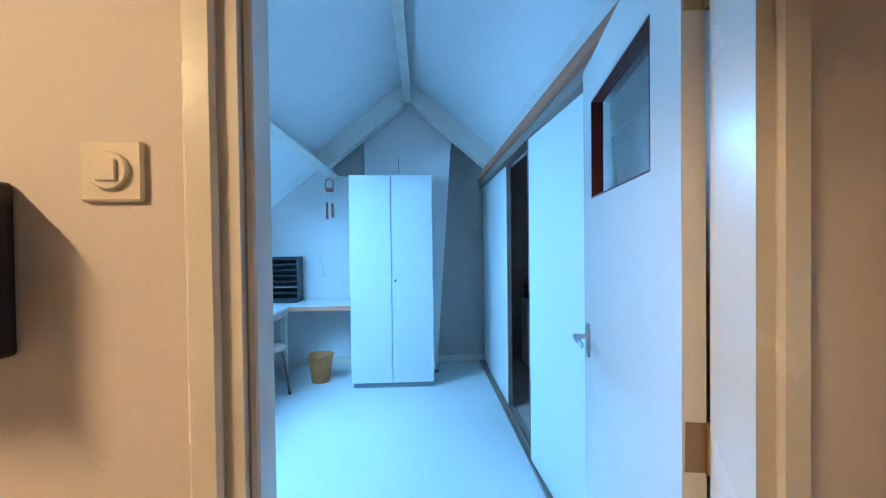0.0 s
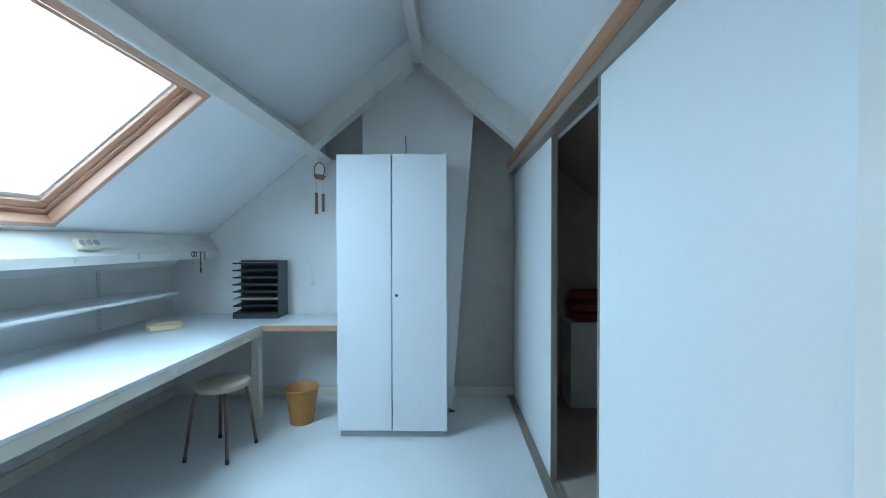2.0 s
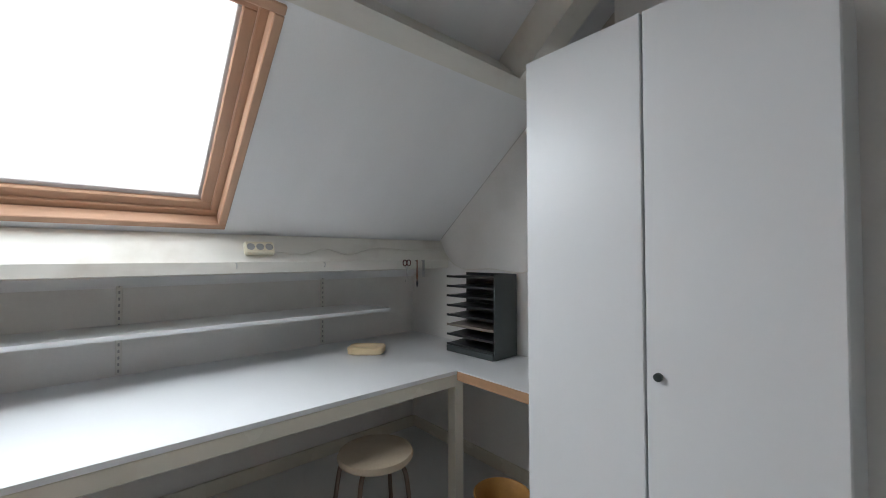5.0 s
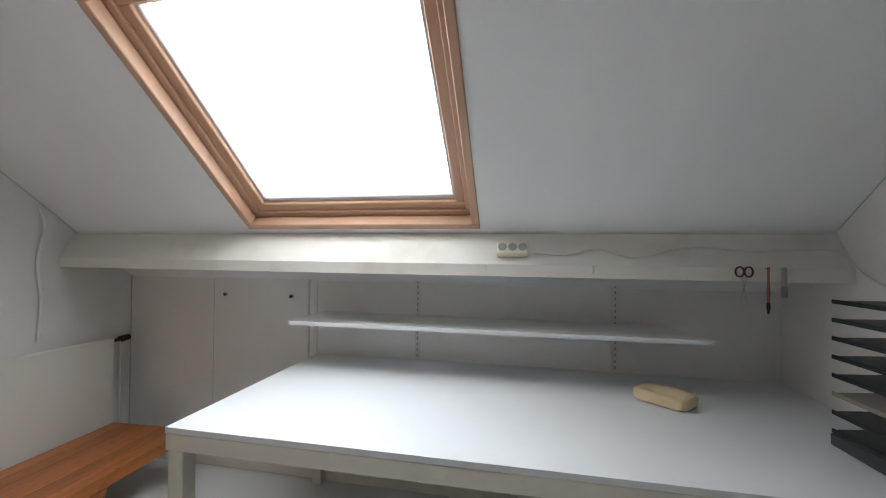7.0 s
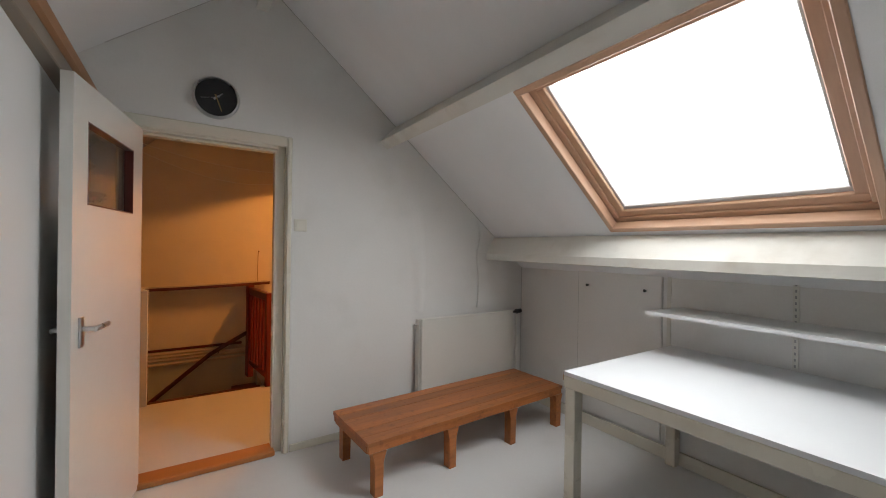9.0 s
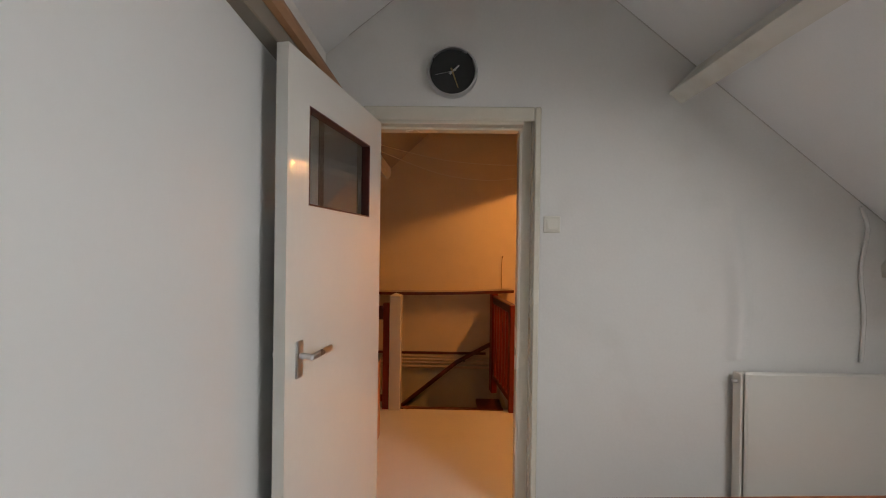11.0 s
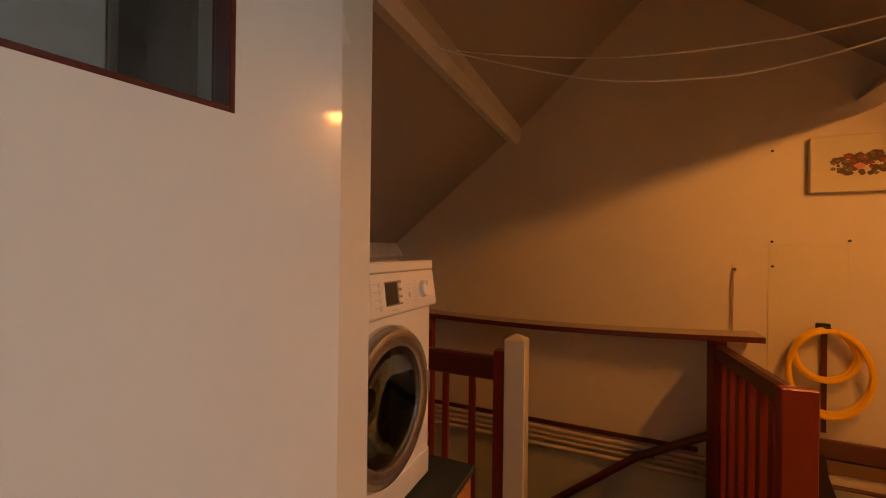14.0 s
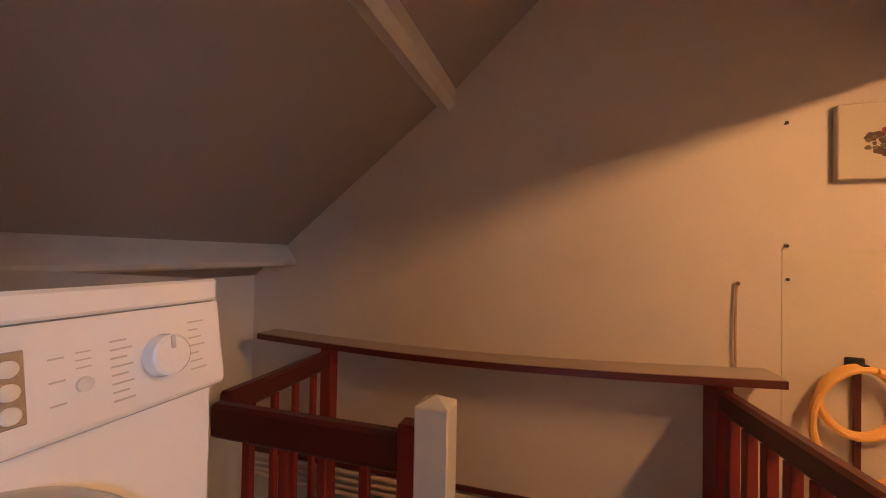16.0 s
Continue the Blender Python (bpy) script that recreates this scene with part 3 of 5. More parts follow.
# ---- corner desk ----
DX, DS, DN, DZ = -0.983, 1.402, 3.388, 0.755
dk = thing("corner_desk", (0, 0, 0), "white laminate built-in corner desk with raw wood edges", "desk")
top = [(KNEE_W + 0.002, DS), (DX, DS), (DX, DN), (W0 - 0.01, DN), (W0 - 0.01, NORTH - 0.002), (KNEE_W + 0.002, NORTH - 0.002)]
part("tabletop", prism(bmesh.new(), top, "z", DZ - 0.020, DZ), LAMINATE, dk)
part("apron", B(DX - 0.022, DX, DS, DN, DZ - 0.082, DZ - 0.021, b=0.003), FRAMEPAINT, dk, "cream painted front rail")
part("edge_strip", B(DX + 0.004, W0 - 0.01, DN - 0.006, DN - 0.001, DZ - 0.05, DZ - 0.004, b=0.001), RAWWOOD, dk, "raw wood front edge")
part("edge_strip", B(KNEE_W + 0.002, DX - 0.002, DS - 0.005, DS - 0.001, DZ - 0.05, DZ - 0.003, b=0.001), RAWWOOD, dk, "raw wood end edge")
for x, y in ((-1.075, 3.40), (-1.048, 1.41), (-2.03, 1.41)):
    part("leg", B(x, x + 0.062, y, y + 0.062, 0, DZ - 0.021, b=0.004), FRAMEPAINT, dk, "cream painted square leg")

# ---- landing lamp ----
lamp = thing("tube_light", (-0.79, -0.86, 2.172), "lit warm tube light under the landing purlin", "tube light")
bm = bmesh.new()
prism(bm, [(-0.046, -0.030), (-0.020, -0.009), (0.014, 0.020), (0.010, 0.050), (-0.046, 0.008)], "y", -0.62, 0.02)
part("batten", bm, GLOSS, lamp, "slim white tube batten")
bm = bmesh.new()
rod(bm, (0, -0.59, 0), (0, -0.01, 0), 0.012, n=16)
part("tube", bm, TUBE, lamp, "glowing tube", soft=True)
for y in (-0.605, 0.005):
    part("socket", B(-0.014, 0.014, y - 0.014, y + 0.014, -0.015, 0.018, b=0.004), IVORY, lamp)


# ---- attic room: fixtures on the knee wall ----
bm = bmesh.new()
box(bm, KNEE_W, KNEE_W + 0.010, 0.665, 1.335, 0.10, 1.226, 0.002)
hatch = thing("knee_wall_hatch", (0, 0, 0), "white board hatch with two dark knobs in the knee wall", "hatch")
part("board", bm, WALL, hatch)
# solid black strip in place of the shaded gap below the beam
part("joint_strip", B(KNEE_W, KNEE_W + 0.012, 0.660, 1.340, 1.234, 1.2495, b=0), BLACK, hatch, "black strip painting the dark gap over the hatch")
for y in (0.657, 1.336):
    part("joint_strip", B(KNEE_W, KNEE_W + 0.005, y + 0.0015, y + 0.0055, 0.10, 1.233, b=0), JOINTGREY, hatch, "slightly darker upright strip at the hatch edge")
for y in (0.755, 1.225):
    bm = bmesh.new()
    rod(bm, (KNEE_W + 0.010, y, 1.10), (KNEE_W + 0.028, y, 1.10), 0.007, 0.011, n=14)
    part("knob", bm, BLACK, hatch, "small dark round knob", soft=True)
setting("trim_knee_seam", box(bmesh.new(), KNEE_W, KNEE_W + 0.008, 1.37, 1.395, 0.0, 1.245, 0.002), BEAM, "upright cover strip on the knee wall", "trim")

shelf = thing("wall_shelf", (KNEE_W, 1.421, 1.0), "long white wall shelf on slotted uprights", "shelf")
part("board", prism(bmesh.new(), [(0.004, 0.03), (0.36, 0.0), (0.362, 0.01), (0.362, 2.02), (0.004, 1.93)], "z", -0.006, 0.014), LAMINATE, shelf)
for y in (0.60, 1.68):
    up = part("upright", B(0.0, 0.012, y, y + 0.026, -0.235, 0.245, b=0.002), RADIATOR, shelf, "slotted metal upright")
    for k in range(14):
        part("slot", B(0.0115, 0.0128, y + 0.009, y + 0.017, -0.225 + k * 0.033, -0.210 + k * 0.033, b=0), SLOTGREY, up)
    part("bracket", prism(bmesh.new(), [(0.012, -0.008), (0.30, -0.008), (0.30, -0.018), (0.012, -0.06)], "y", y + 0.008, y + 0.018), CHROME, shelf)

strip = thing("socket_strip", (-1.648, 2.586, 1.394), "ivory three-way power socket strip on the beam", "socket strip")
strip.matrix_world = Matrix.Translation((-1.650, 2.586, 1.392)) @ Matrix.Rotation(radians(60), 4, "Y")
part("body", B(-0.036, 0.036, -0.072, 0.072, 0.0, 0.034, b=0.007), IVORY, strip)
for y in (-0.045, 0.0, 0.045):
    bm = bmesh.new()
    lathe(bm, [(0.019, 0.034), (0.0195, 0.0365), (0.017, 0.0365), (0.016, 0.0345), (0.0005, 0.0345)], 20, Matrix.Translation((0, y, 0)))
    part("outlet", bm, SLOTGREY, strip, "round recessed outlet", soft=True)

def beam_x(z):
    """The tilted face of the knee beam at that height."""
    return -1.61 - 0.09 * (z - 1.33) / 0.155 + 0.004


cable = [(beam_x(z), y, z) for y, z in ((2.66, 1.385), (2.82, 1.375), (2.95, 1.405), (3.1, 1.37), (3.3, 1.415), (3.55, 1.40), (3.75, 1.41), (3.86, 1.40))]
cable += [(x, NORTH - 0.006, z) for x, z in ((-1.56, 1.31), (-1.42, 1.265), (-1.2, 1.275), (-0.98, 1.255), (-0.83, 1.27), (-0.76, 1.18), (-0.745, 1.06))]
cb = thing("wall_cable", (-1.64, NORTH, 1.06), "thin cream cable tacked along beam and wall", "cable")
part("cord", tube(bmesh.new(), [Vector(p) - Vector((-1.64, NORTH, 1.06)) for p in smooth_path(cable, 4)], 0.0038, 6), BEAM, cb, soft=True)
part("plug_box", B(0.875, 0.908, -0.024, -0.001, -0.05, 0.0, b=0.004), RADIATOR, cb, "small pale junction box")

for y, nm in ((3.50, "scissors"), (3.585, "brush"), (3.64, "knife")):
    h = thing(nm, (-1.60, y, 1.315), {"scissors": "scissors with red handles hung on the beam", "brush": "thin dark paint brush hung on the beam", "knife": "small grey putty knife hung on the beam"}[nm], nm)
    bm = bmesh.new()
    rod(bm, (-0.03, 0, 0.012), (0.014, 0, 0.016), 0.002, n=6)
    part("nail", bm, DARKGREY, h)
    if nm == "scissors":
        for sgn in (-1, 1):
            ring = [(0.01, sgn * 0.016 + 0.015 * math.cos(a), 0.014 - 0.014 + 0.02 * math.sin(a)) for a in [2 * math.pi * i / 14 for i in range(14)]]
            part("grip", tube(bmesh.new(), ring, 0.0035, 6, True), DARKRED, h, "red plastic grip", soft=True)
            part("blade", prism(bmesh.new(), [(sgn * 0.010, -0.02), (sgn * 0.003, -0.02), (-sgn * 0.012, -0.125), (-sgn * 0.014, -0.13)], "x", 0.008 + 0.002 * sgn, 0.0095 + 0.002 * sgn), CHROME, h)
    elif nm == "brush":
        part("handle", lathe(bmesh.new(), [(0.004, -0.12), (0.007, -0.09), (0.004, -0.02), (0.005, 0.02)], 10, Matrix.Translation((0.01, 0, 0))), CHIMEWOOD, h, soft=True)
        part("bristle", lathe(bmesh.new(), [(0.003, -0.165), (0.007, -0.14), (0.006, -0.12)], 10, Matrix.Translation((0.01, 0, 0))), BLACK, h)
    else:
        part("handle", B(0.004, 0.016, -0.009, 0.009, -0.055, 0.02, b=0.004), SLOTGREY, h)
        part("blade", B(0.009, 0.0105, -0.012, 0.012, -0.10, -0.055, b=0), CHROME, h)
for y in (2.47, 2.93):
    bm = bmesh.new()
    tube(bm, [(-1.612, y, 1.325), (-1.598, y, 1.325), (-1.592, y, 1.315), (-1.596, y, 1.303), (-1.604, y, 1.300)], 0.003, 6)
    tagged(new("cup_hook", mesh("cup_hook", bm, CHROME, True)), "small white screw hook in the beam lip", "hook", "beam hooks")

# ---- on the desk ----
tray = thing("letter_tray_rack", (-1.355, 3.66, DZ), "black eight-tier letter tray rack on the desk", "letter rack", turn=2)
for k in range(8):
    z = 0.045 + k * 0.061
    bm = bmesh.new()
    prism(bm, [(0.0, 0.0), (0.385, -0.015), (0.385, 0.195), (-0.03, 0.205)], "z", z, z + 0.005)
    box(bm, 0.001, 0.384, -0.018, -0.013, z - 0.004, z + 0.010, 0.001)
    part("tray", bm, TAUPE if k == 2 else BLACK, tray, "tray edge faded to brown" if k == 2 else "")
part("back_panel", B(-0.03, 0.385, 0.196, 0.202, 0.0, 0.495, b=0.001), BLACK, tray)
part("side_panel", B(0.382, 0.390, -0.01, 0.202, 0.0, 0.495, b=0.002), DARKGREY, tray, "dark grey side panel")
part("base", B(0.0, 0.385, -0.022, 0.20, 0.0, 0.040, b=0.004), DARKGREY, tray, "dark grey base")

dish = thing("sponge_dish", (-1.642, 3.228, DZ), "yellowed cream block dish with a hollow on the desk", "dish", turn=48)
bm = bmesh.new()
rings = []
for hx, hy, z, e in ((0.078, 0.058, 0.0, 5), (0.088, 0.067, 0.010, 5), (0.090, 0.069, 0.046, 5), (0.083, 0.062, 0.054, 4.5), (0.062, 0.042, 0.052, 3.5), (0.052, 0.034, 0.040, 3), (0.044, 0.028, 0.024, 2.5)):
    ring = []
    for i in range(28):
        a = 2 * math.pi * i / 28
        c, q = math.cos(a), math.sin(a)
        r = (abs(c) ** e + abs(q) ** e) ** (-1 / e)
        ring.append(bm.verts.new((1.25 * hx * r * c, 1.18 * hy * r * q, 0.86 * z + (0.004 * noise.noise(Vector((c * 3, q * 3, z * 40))) if z > 0 else 0))))
    rings.append(ring)
for p, q in zip(rings, rings[1:]):
    for i in range(28):
        bm.faces.new((p[i], p[(i + 1) % 28], q[(i + 1) % 28], q[i]))
bm.faces.new(rings[0][::-1])
bm.faces.new(rings[-1])
bmesh.ops.recalc_face_normals(bm, faces=bm.faces)
part("body", bm, OLDCREAM, dish, soft=True)

# ---- stool, basket, chime ----
stool = thing("stool", (-1.03, 2.92, 0), "round stool with worn cream seat and tubular legs", "stool", turn=10)
bm = bmesh.new()
lathe(bm, [(0.001, 0.432), (0.150, 0.432), (0.168, 0.442), (0.172, 0.456), (0.166, 0.470), (0.150, 0.476), (0.001, 0.472)], 40)
part("seat", bm, SEATWOOD, stool, "worn cream painted round seat", soft=True)
for k, (x, y) in enumerate(((-0.19, -0.12), (0.09, -0.19), (0.19, 0.07), (-0.09, 0.19))):
    leg = [(0.42 * x, 0.42 * y, 0.425), (0.62 * x, 0.62 * y, 0.423), (0.72 * x, 0.72 * y, 0.40), (0.80 * x, 0.80 * y, 0.32), (0.99 * x, 0.99 * y, 0.02)]
    lg = part("leg", tube(bmesh.new(), smooth_path(leg, 4), 0.0105, 10), LEGMETAL, stool, "brown metal tube leg", soft=True)
    part("foot_cap", rod(bmesh.new(), (0.985 * x, 0.985 * y, 0.03), (x, y, 0.0), 0.0125, n=12), BLACK, lg, soft=True)

basket = thing("waste_basket", (-0.655, 3.36, 0), "ochre waste basket with rolled rim on the floor", "waste basket")
bm = bmesh.new()
prof = [(0.001, 0.004), (0.088, 0.004), (0.092, 0.02), (0.105, 0.13), (0.122, 0.255), (0.130, 0.262), (0.132, 0.270), (0.126, 0.275), (0.119, 0.268), (0.100, 0.13), (0.086, 0.018), (0.001, 0.014)]
lathe(bm, prof, 40)
for v in bm.verts:
    v.co.z = max(v.co.z, 0.0)
part("body", bm, OCHRE, basket, soft=True)
part("foot_ring", lathe(bmesh.new(), [(0.08, 0.0), (0.09, 0.0), (0.09, 0.006), (0.08, 0.006)], 32, closed=True), OCHRE, basket)

wedge = thing("floor_wedge", (0.522, 3.545, 0), "small dark wooden wedge on the floor beside the wardrobe", "wedge", turn=20)
part("block", prism(bmesh.new(), [(-0.022, 0.0), (0.030, 0.0), (0.026, 0.006), (-0.020, 0.030)], "y", -0.012, 0.012), BROWNWOOD, wedge)

chime = thing("wind_chime", (-0.63, 3.74, 2.19), "reddish wooden wind chime hung under the slope", "wind chime")
ringp = [(0.045 * math.sin(a), 0, -0.145 - 0.065 * math.cos(a) + 0.0) for a in [2 * math.pi * i / 22 for i in range(22)]]
part("hoop", tube(bmesh.new(), ringp, 0.0055, 7, True), CHIMEWOOD, chime, soft=True)
part("cord", rod(bmesh.new(), (0, 0, -0.08), (0, 0, 0.06), 0.0015, n=6), PIPE, chime)
part("crossbar", prism(bmesh.new(), [(-0.052, -0.19), (-0.03, -0.225), (0.03, -0.232), (0.052, -0.20), (0.04, -0.19), (-0.04, -0.18)], "y", -0.012, 0.012), CHIMEWOOD, chime)
for x, z0, z1 in ((-0.028, -0.345, -0.53), (0.030, -0.355, -0.51)):
    part("cord", rod(bmesh.new(), (x, 0, -0.21), (x, 0, z0), 0.0012, n=6), PIPE, chime)
    part("rod", rod(bmesh.new(), (x, 0, z0), (x, 0, z1), 0.013, n=12), CHIMEWOOD, chime, soft=True)

# ---- bench, radiator, clock, switch ----
bench = thing("bench", (-1.002, 0.462, 0), "low slatted bench of orange stained pine", "bench", turn=2.8)
BL, BW = 1.655, 0.522
for k in range(6):
    y = -BW / 2 + k * (BW / 6)
    part("slat", B(-BL / 2, BL / 2, y + 0.0006, y + BW / 6 - 0.0006, 0.288 - 0.0004 * (k % 2), 0.312 - 0.0008 * (k % 3), b=0), BENCHWOOD, bench)
for y in (-BW / 2 + 0.004, BW / 2 - 0.030):
    part("rail", B(-BL / 2 + 0.004, BL / 2 - 0.004, y, y + 0.026, 0.248, 0.287, b=0.003), BENCHWOOD, bench)
for x in (-BL / 2 + 0.004, BL / 2 - 0.028):
    part("end_rail", B(x, x + 0.024, -BW / 2 + 0.030, BW / 2 - 0.030, 0.240, 0.287, b=0.003), BENCHWOOD, bench)
for x in (-0.79, -0.29, 0.245, 0.755):
    for y in (-BW / 2 + 0.002, BW / 2 - 0.062):
        part("leg", prism(bmesh.new(), [(x - 0.042, 0.247), (x - 0.024, 0.19), (x - 0.022, 0.0), (x + 0.028, 0.0), (x + 0.030, 0.19), (x + 0.044, 0.247)], "y", y, y + 0.06), BENCHWOOD, bench)

rad = thing("radiator", (-1.385, 0.07, 0.14), "white flat panel radiator behind the bench", "radiator")
part("panel", B(-0.485, 0.485, 0.0, 0.022, 0.0, 0.68, b=0.008), RADIATOR, rad)
part("back_panel", B(-0.475, 0.475, -0.045, -0.025, 0.01, 0.67, b=0.006), RADIATOR, rad)
part("side_grille", B(0.486, 0.500, -0.05, 0.004, 0.0, 0.67, b=0.003), RADIATOR, rad)
part("vent_plug", rod(bmesh.new(), (0.50, -0.02, 0.63), (0.525, -0.02, 0.63), 0.009, n=10), CHROME, rad, soft=True)
vb = bmesh.new()
rod(vb, (-0.485, -0.015, 0.655), (-0.545, -0.015, 0.655), 0.011, n=10)
rod(vb, (-0.545, -0.015, 0.655), (-0.605, -0.015, 0.66), 0.022, 0.019, n=16)
part("valve", vb, BLACK, rad, "black thermostatic valve", soft=True)
part("pipe", tube(bmesh.new(), smooth_path([(-0.55, -0.015, 0.645), (-0.55, -0.015, 0.4), (-0.55, -0.015, -0.14)], 4), 0.008, 8), RADIATOR, rad, soft=True)

clock = thing("wall_clock", (0.504, 0.0, 2.255), "round black wall clock with chrome rim", "clock")
turn = Matrix.Rotation(radians(-90), 4, "X")
part("rim", lathe(bmesh.new(), [(0.112, 0.0), (0.124, 0.0), (0.126, 0.02), (0.120, 0.034), (0.113, 0.036), (0.110, 0.026)], 48, turn, closed=True), CHROME, clock, "chrome rim", soft=True)
face = part("face", lathe(bmesh.new(), [(0.001, 0.002), (0.112, 0.002), (0.112, 0.022), (0.001, 0.022)], 48, turn), BLACK, clock, "black dial")


def clock_hand(angle, length, w, y, mat, nm):
    bm = bmesh.new()
    prism(bm, [(-w, -0.018), (w, -0.018), (w * 0.5, length), (-w * 0.5, length)], "y", y, y + 0.0015)
    bmesh.ops.transform(bm, matrix=Matrix.Rotation(radians(angle), 4, "Y"), verts=bm.verts)
    part(nm, bm, mat, face)


clock_hand(-48, 0.045, 0.006, 0.0245, CHROME, "hour_pointer")
clock_hand(-160, 0.085, 0.0045, 0.0265, BRASS, "minute_pointer")
clock_hand(102, 0.085, 0.0012, 0.0285, CHROME, "second_pointer")


def rocker(name, at, turn_z, label, round_insert, IVORY=IVORY):
    """A wall switch; local y points off the wall."""
    sw = thing(name, at, label, "light switch", turn=turn_z)
    part("plate", B(-0.041, 0.041, 0.0, 0.010, -0.041, 0.041, b=0.003), IVORY, sw)
    if round_insert:
        part("ring", lathe(bmesh.new(), [(0.001, 0.0095), (0.026, 0.0095), (0.026, 0.015), (0.024, 0.017), (0.001, 0.017)], 36, Matrix.Rotation(radians(-90), 4, "X")), IVORY, sw, soft=True)
        part("rocker", B(-0.014, 0.014, 0.0165, 0.021, -0.015, 0.015, b=0.002), IVORY, sw)
    else:
        part("rocker", prism(bmesh.new(), [(0.010, -0.026), (0.020, -0.026), (0.013, 0.026), (0.010, 0.026)], "x", -0.026, 0.026), IVORY, sw)
    return sw


SWITCHWHITE = surface("aged_white_plastic", (0.74, 0.71, 0.63), 0.35, 0.03, 8, 60, 0.02)
rocker("light_switch", (0.002, 0.0, 1.513), 0, "white square rocker switch on white wall", False, SWITCHWHITE)
rocker("light_switch", (-0.022, -0.12, 1.483), 180, "ivory switch with round insert on landing wall", True)

wire = thing("wall_wire", (0.144, 3.60, 2.035), "thin dark wire stub on the chimney breast", "wire")
part("stub", tube(bmesh.new(), [(0, -0.006, 0.10), (0.001, -0.006, 0.17), (-0.002, -0.005, 0.262)], 0.003, 6), DARKGREY, wire)
# plastered-over chase above the radiator
bm = bmesh.new()
cols = []
for i in range(25):
    u = i / 24
    z, x = 0.86 + 1.0 * u, -0.90 + 0.075 * u - 0.02 * math.sin(5 * u)
    w, h = 0.07 + 0.07 * u, 0.034 * max(0.0, math.sin(math.pi * min(1.0, 0.12 + u))) ** 0.7
    cols.append([bm.verts.new((x + w * v, 0.0005 + h * math.exp(-(2.2 * v + 0.5) ** 2) * (1 - v ** 4), z)) for v in [-1 + k / 6 for k in range(13)]])
for p, q in zip(cols, cols[1:]):
    for i in range(12):
        bm.faces.new((p[i], p[i + 1], q[i + 1], q[i]))
bmesh.ops.recalc_face_normals(bm, faces=bm.faces)
setting("trim_plaster_chase", bm, WALL, "bulging plastered-over chase on the gable wall", "trim", True)

# skirtings and a wall cable
setting("baseboard_north", box(bmesh.new(), 0.565, 1.03, NORTH - 0.014, NORTH, 0.0, 0.085, 0.003), FRAMEPAINT, "cream painted skirting board", "skirting")
setting("baseboard_north_desk", box(bmesh.new(), -2.03, -0.295, NORTH - 0.014, NORTH, 0.0, 0.085, 0.003), FRAMEPAINT, "cream painted skirting board under the desk", "skirting")
setting("baseboard_west", box(bmesh.new(), KNEE_W + 0.009, KNEE_W + 0.03, 0.0, NORTH - 0.014, 0.0, 0.085, 0.003), FRAMEPAINT, "cream painted skirting board along the knee wall", "skirting")
setting("baseboard_south", box(bmesh.new(), -2.02, 0.055, 0.0, 0.012, 0.0, 0.05, 0.003), FRAMEPAINT, "low cream painted skirting board", "skirting")
bm = tube(bmesh.new(), smooth_path([(-1.50, 0.012, 1.62), (-1.53, 0.012, 1.5), (-1.50, 0.012, 1.3), (-1.52, 0.012, 1.1), (-1.51, 0.012, 0.86)], 5), 0.009, 8)
setting("pipe_wall", bm, WALL, "painted over cable running down the gable wall", "cable", True)

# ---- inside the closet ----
# brown lining on all sides, added to darken the inside of the closet
CLOSETDARK = surface("closet_darkening_tone", (0.46, 0.39, 0.34), 0.75, 0.18, 5, 50, 0.25, stretch=(1, 0.15, 1))
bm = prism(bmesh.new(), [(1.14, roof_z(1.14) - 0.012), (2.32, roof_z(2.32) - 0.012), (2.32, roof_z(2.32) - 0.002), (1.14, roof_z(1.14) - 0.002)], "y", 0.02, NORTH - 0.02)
setting("ceiling_closet", bm, CLOSETDARK, "brown lining added to darken the closet slope", "ceiling")
setting("wall_closet_north", prism(bmesh.new(), [(1.14, 0), (2.32, 0), (2.32, roof_z(2.32) - 0.014), (1.14, roof_z(1.14) - 0.014)], "y", NORTH - 0.012, NORTH - 0.001), CLOSETDARK, "brown lining added to darken the closet end", "wall")
setting("wall_closet_south", prism(bmesh.new(), [(1.14, 0), (2.32, 0), (2.32, roof_z(2.32) - 0.014), (1.14, roof_z(1.14) - 0.014)], "y", 0.001, 0.012), CLOSETDARK, "brown lining added to darken the closet end", "wall")
setting("wall_closet_back", box(bmesh.new(), 2.318, 2.328, 0.013, NORTH - 0.013, 0.0, 1.44, 0), CLOSETDARK, "brown lining added to darken the closet back", "wall")
setting("floor_closet", box(bmesh.new(), 1.14, 2.317, 0.013, NORTH - 0.013, 0.0, 0.006, 0), CLOSETDARK, "brown lining added to darken the closet floor", "floor")
crate = thing("white_crate", (1.86, 3.735, 0.006), "plain white board chest in the dark closet", "chest")
part("body", B(-0.33, 0.33, -0.13, 0.13, 0.0, 0.70, b=0.004), PANEL, crate)
part("lid", B(-0.335, 0.335, -0.135, 0.135, 0.701, 0.722, b=0.004), PANEL, crate)
for k, (dx, h) in enumerate(((0.30, 0.09), (0.31, 0.085), (0.29, 0.08))):
    blanket = thing("folded_blanket", (1.86, 3.735, 0.728 + k * 0.09), "dark maroon blanket folded on the closet chest", "blanket", group="folded blankets")
    bm = B(-dx, dx, -0.12, 0.12, 0.0, h + 0.003, b=0.03)
    part("cloth", bm, MAROON, blanket, soft=True)

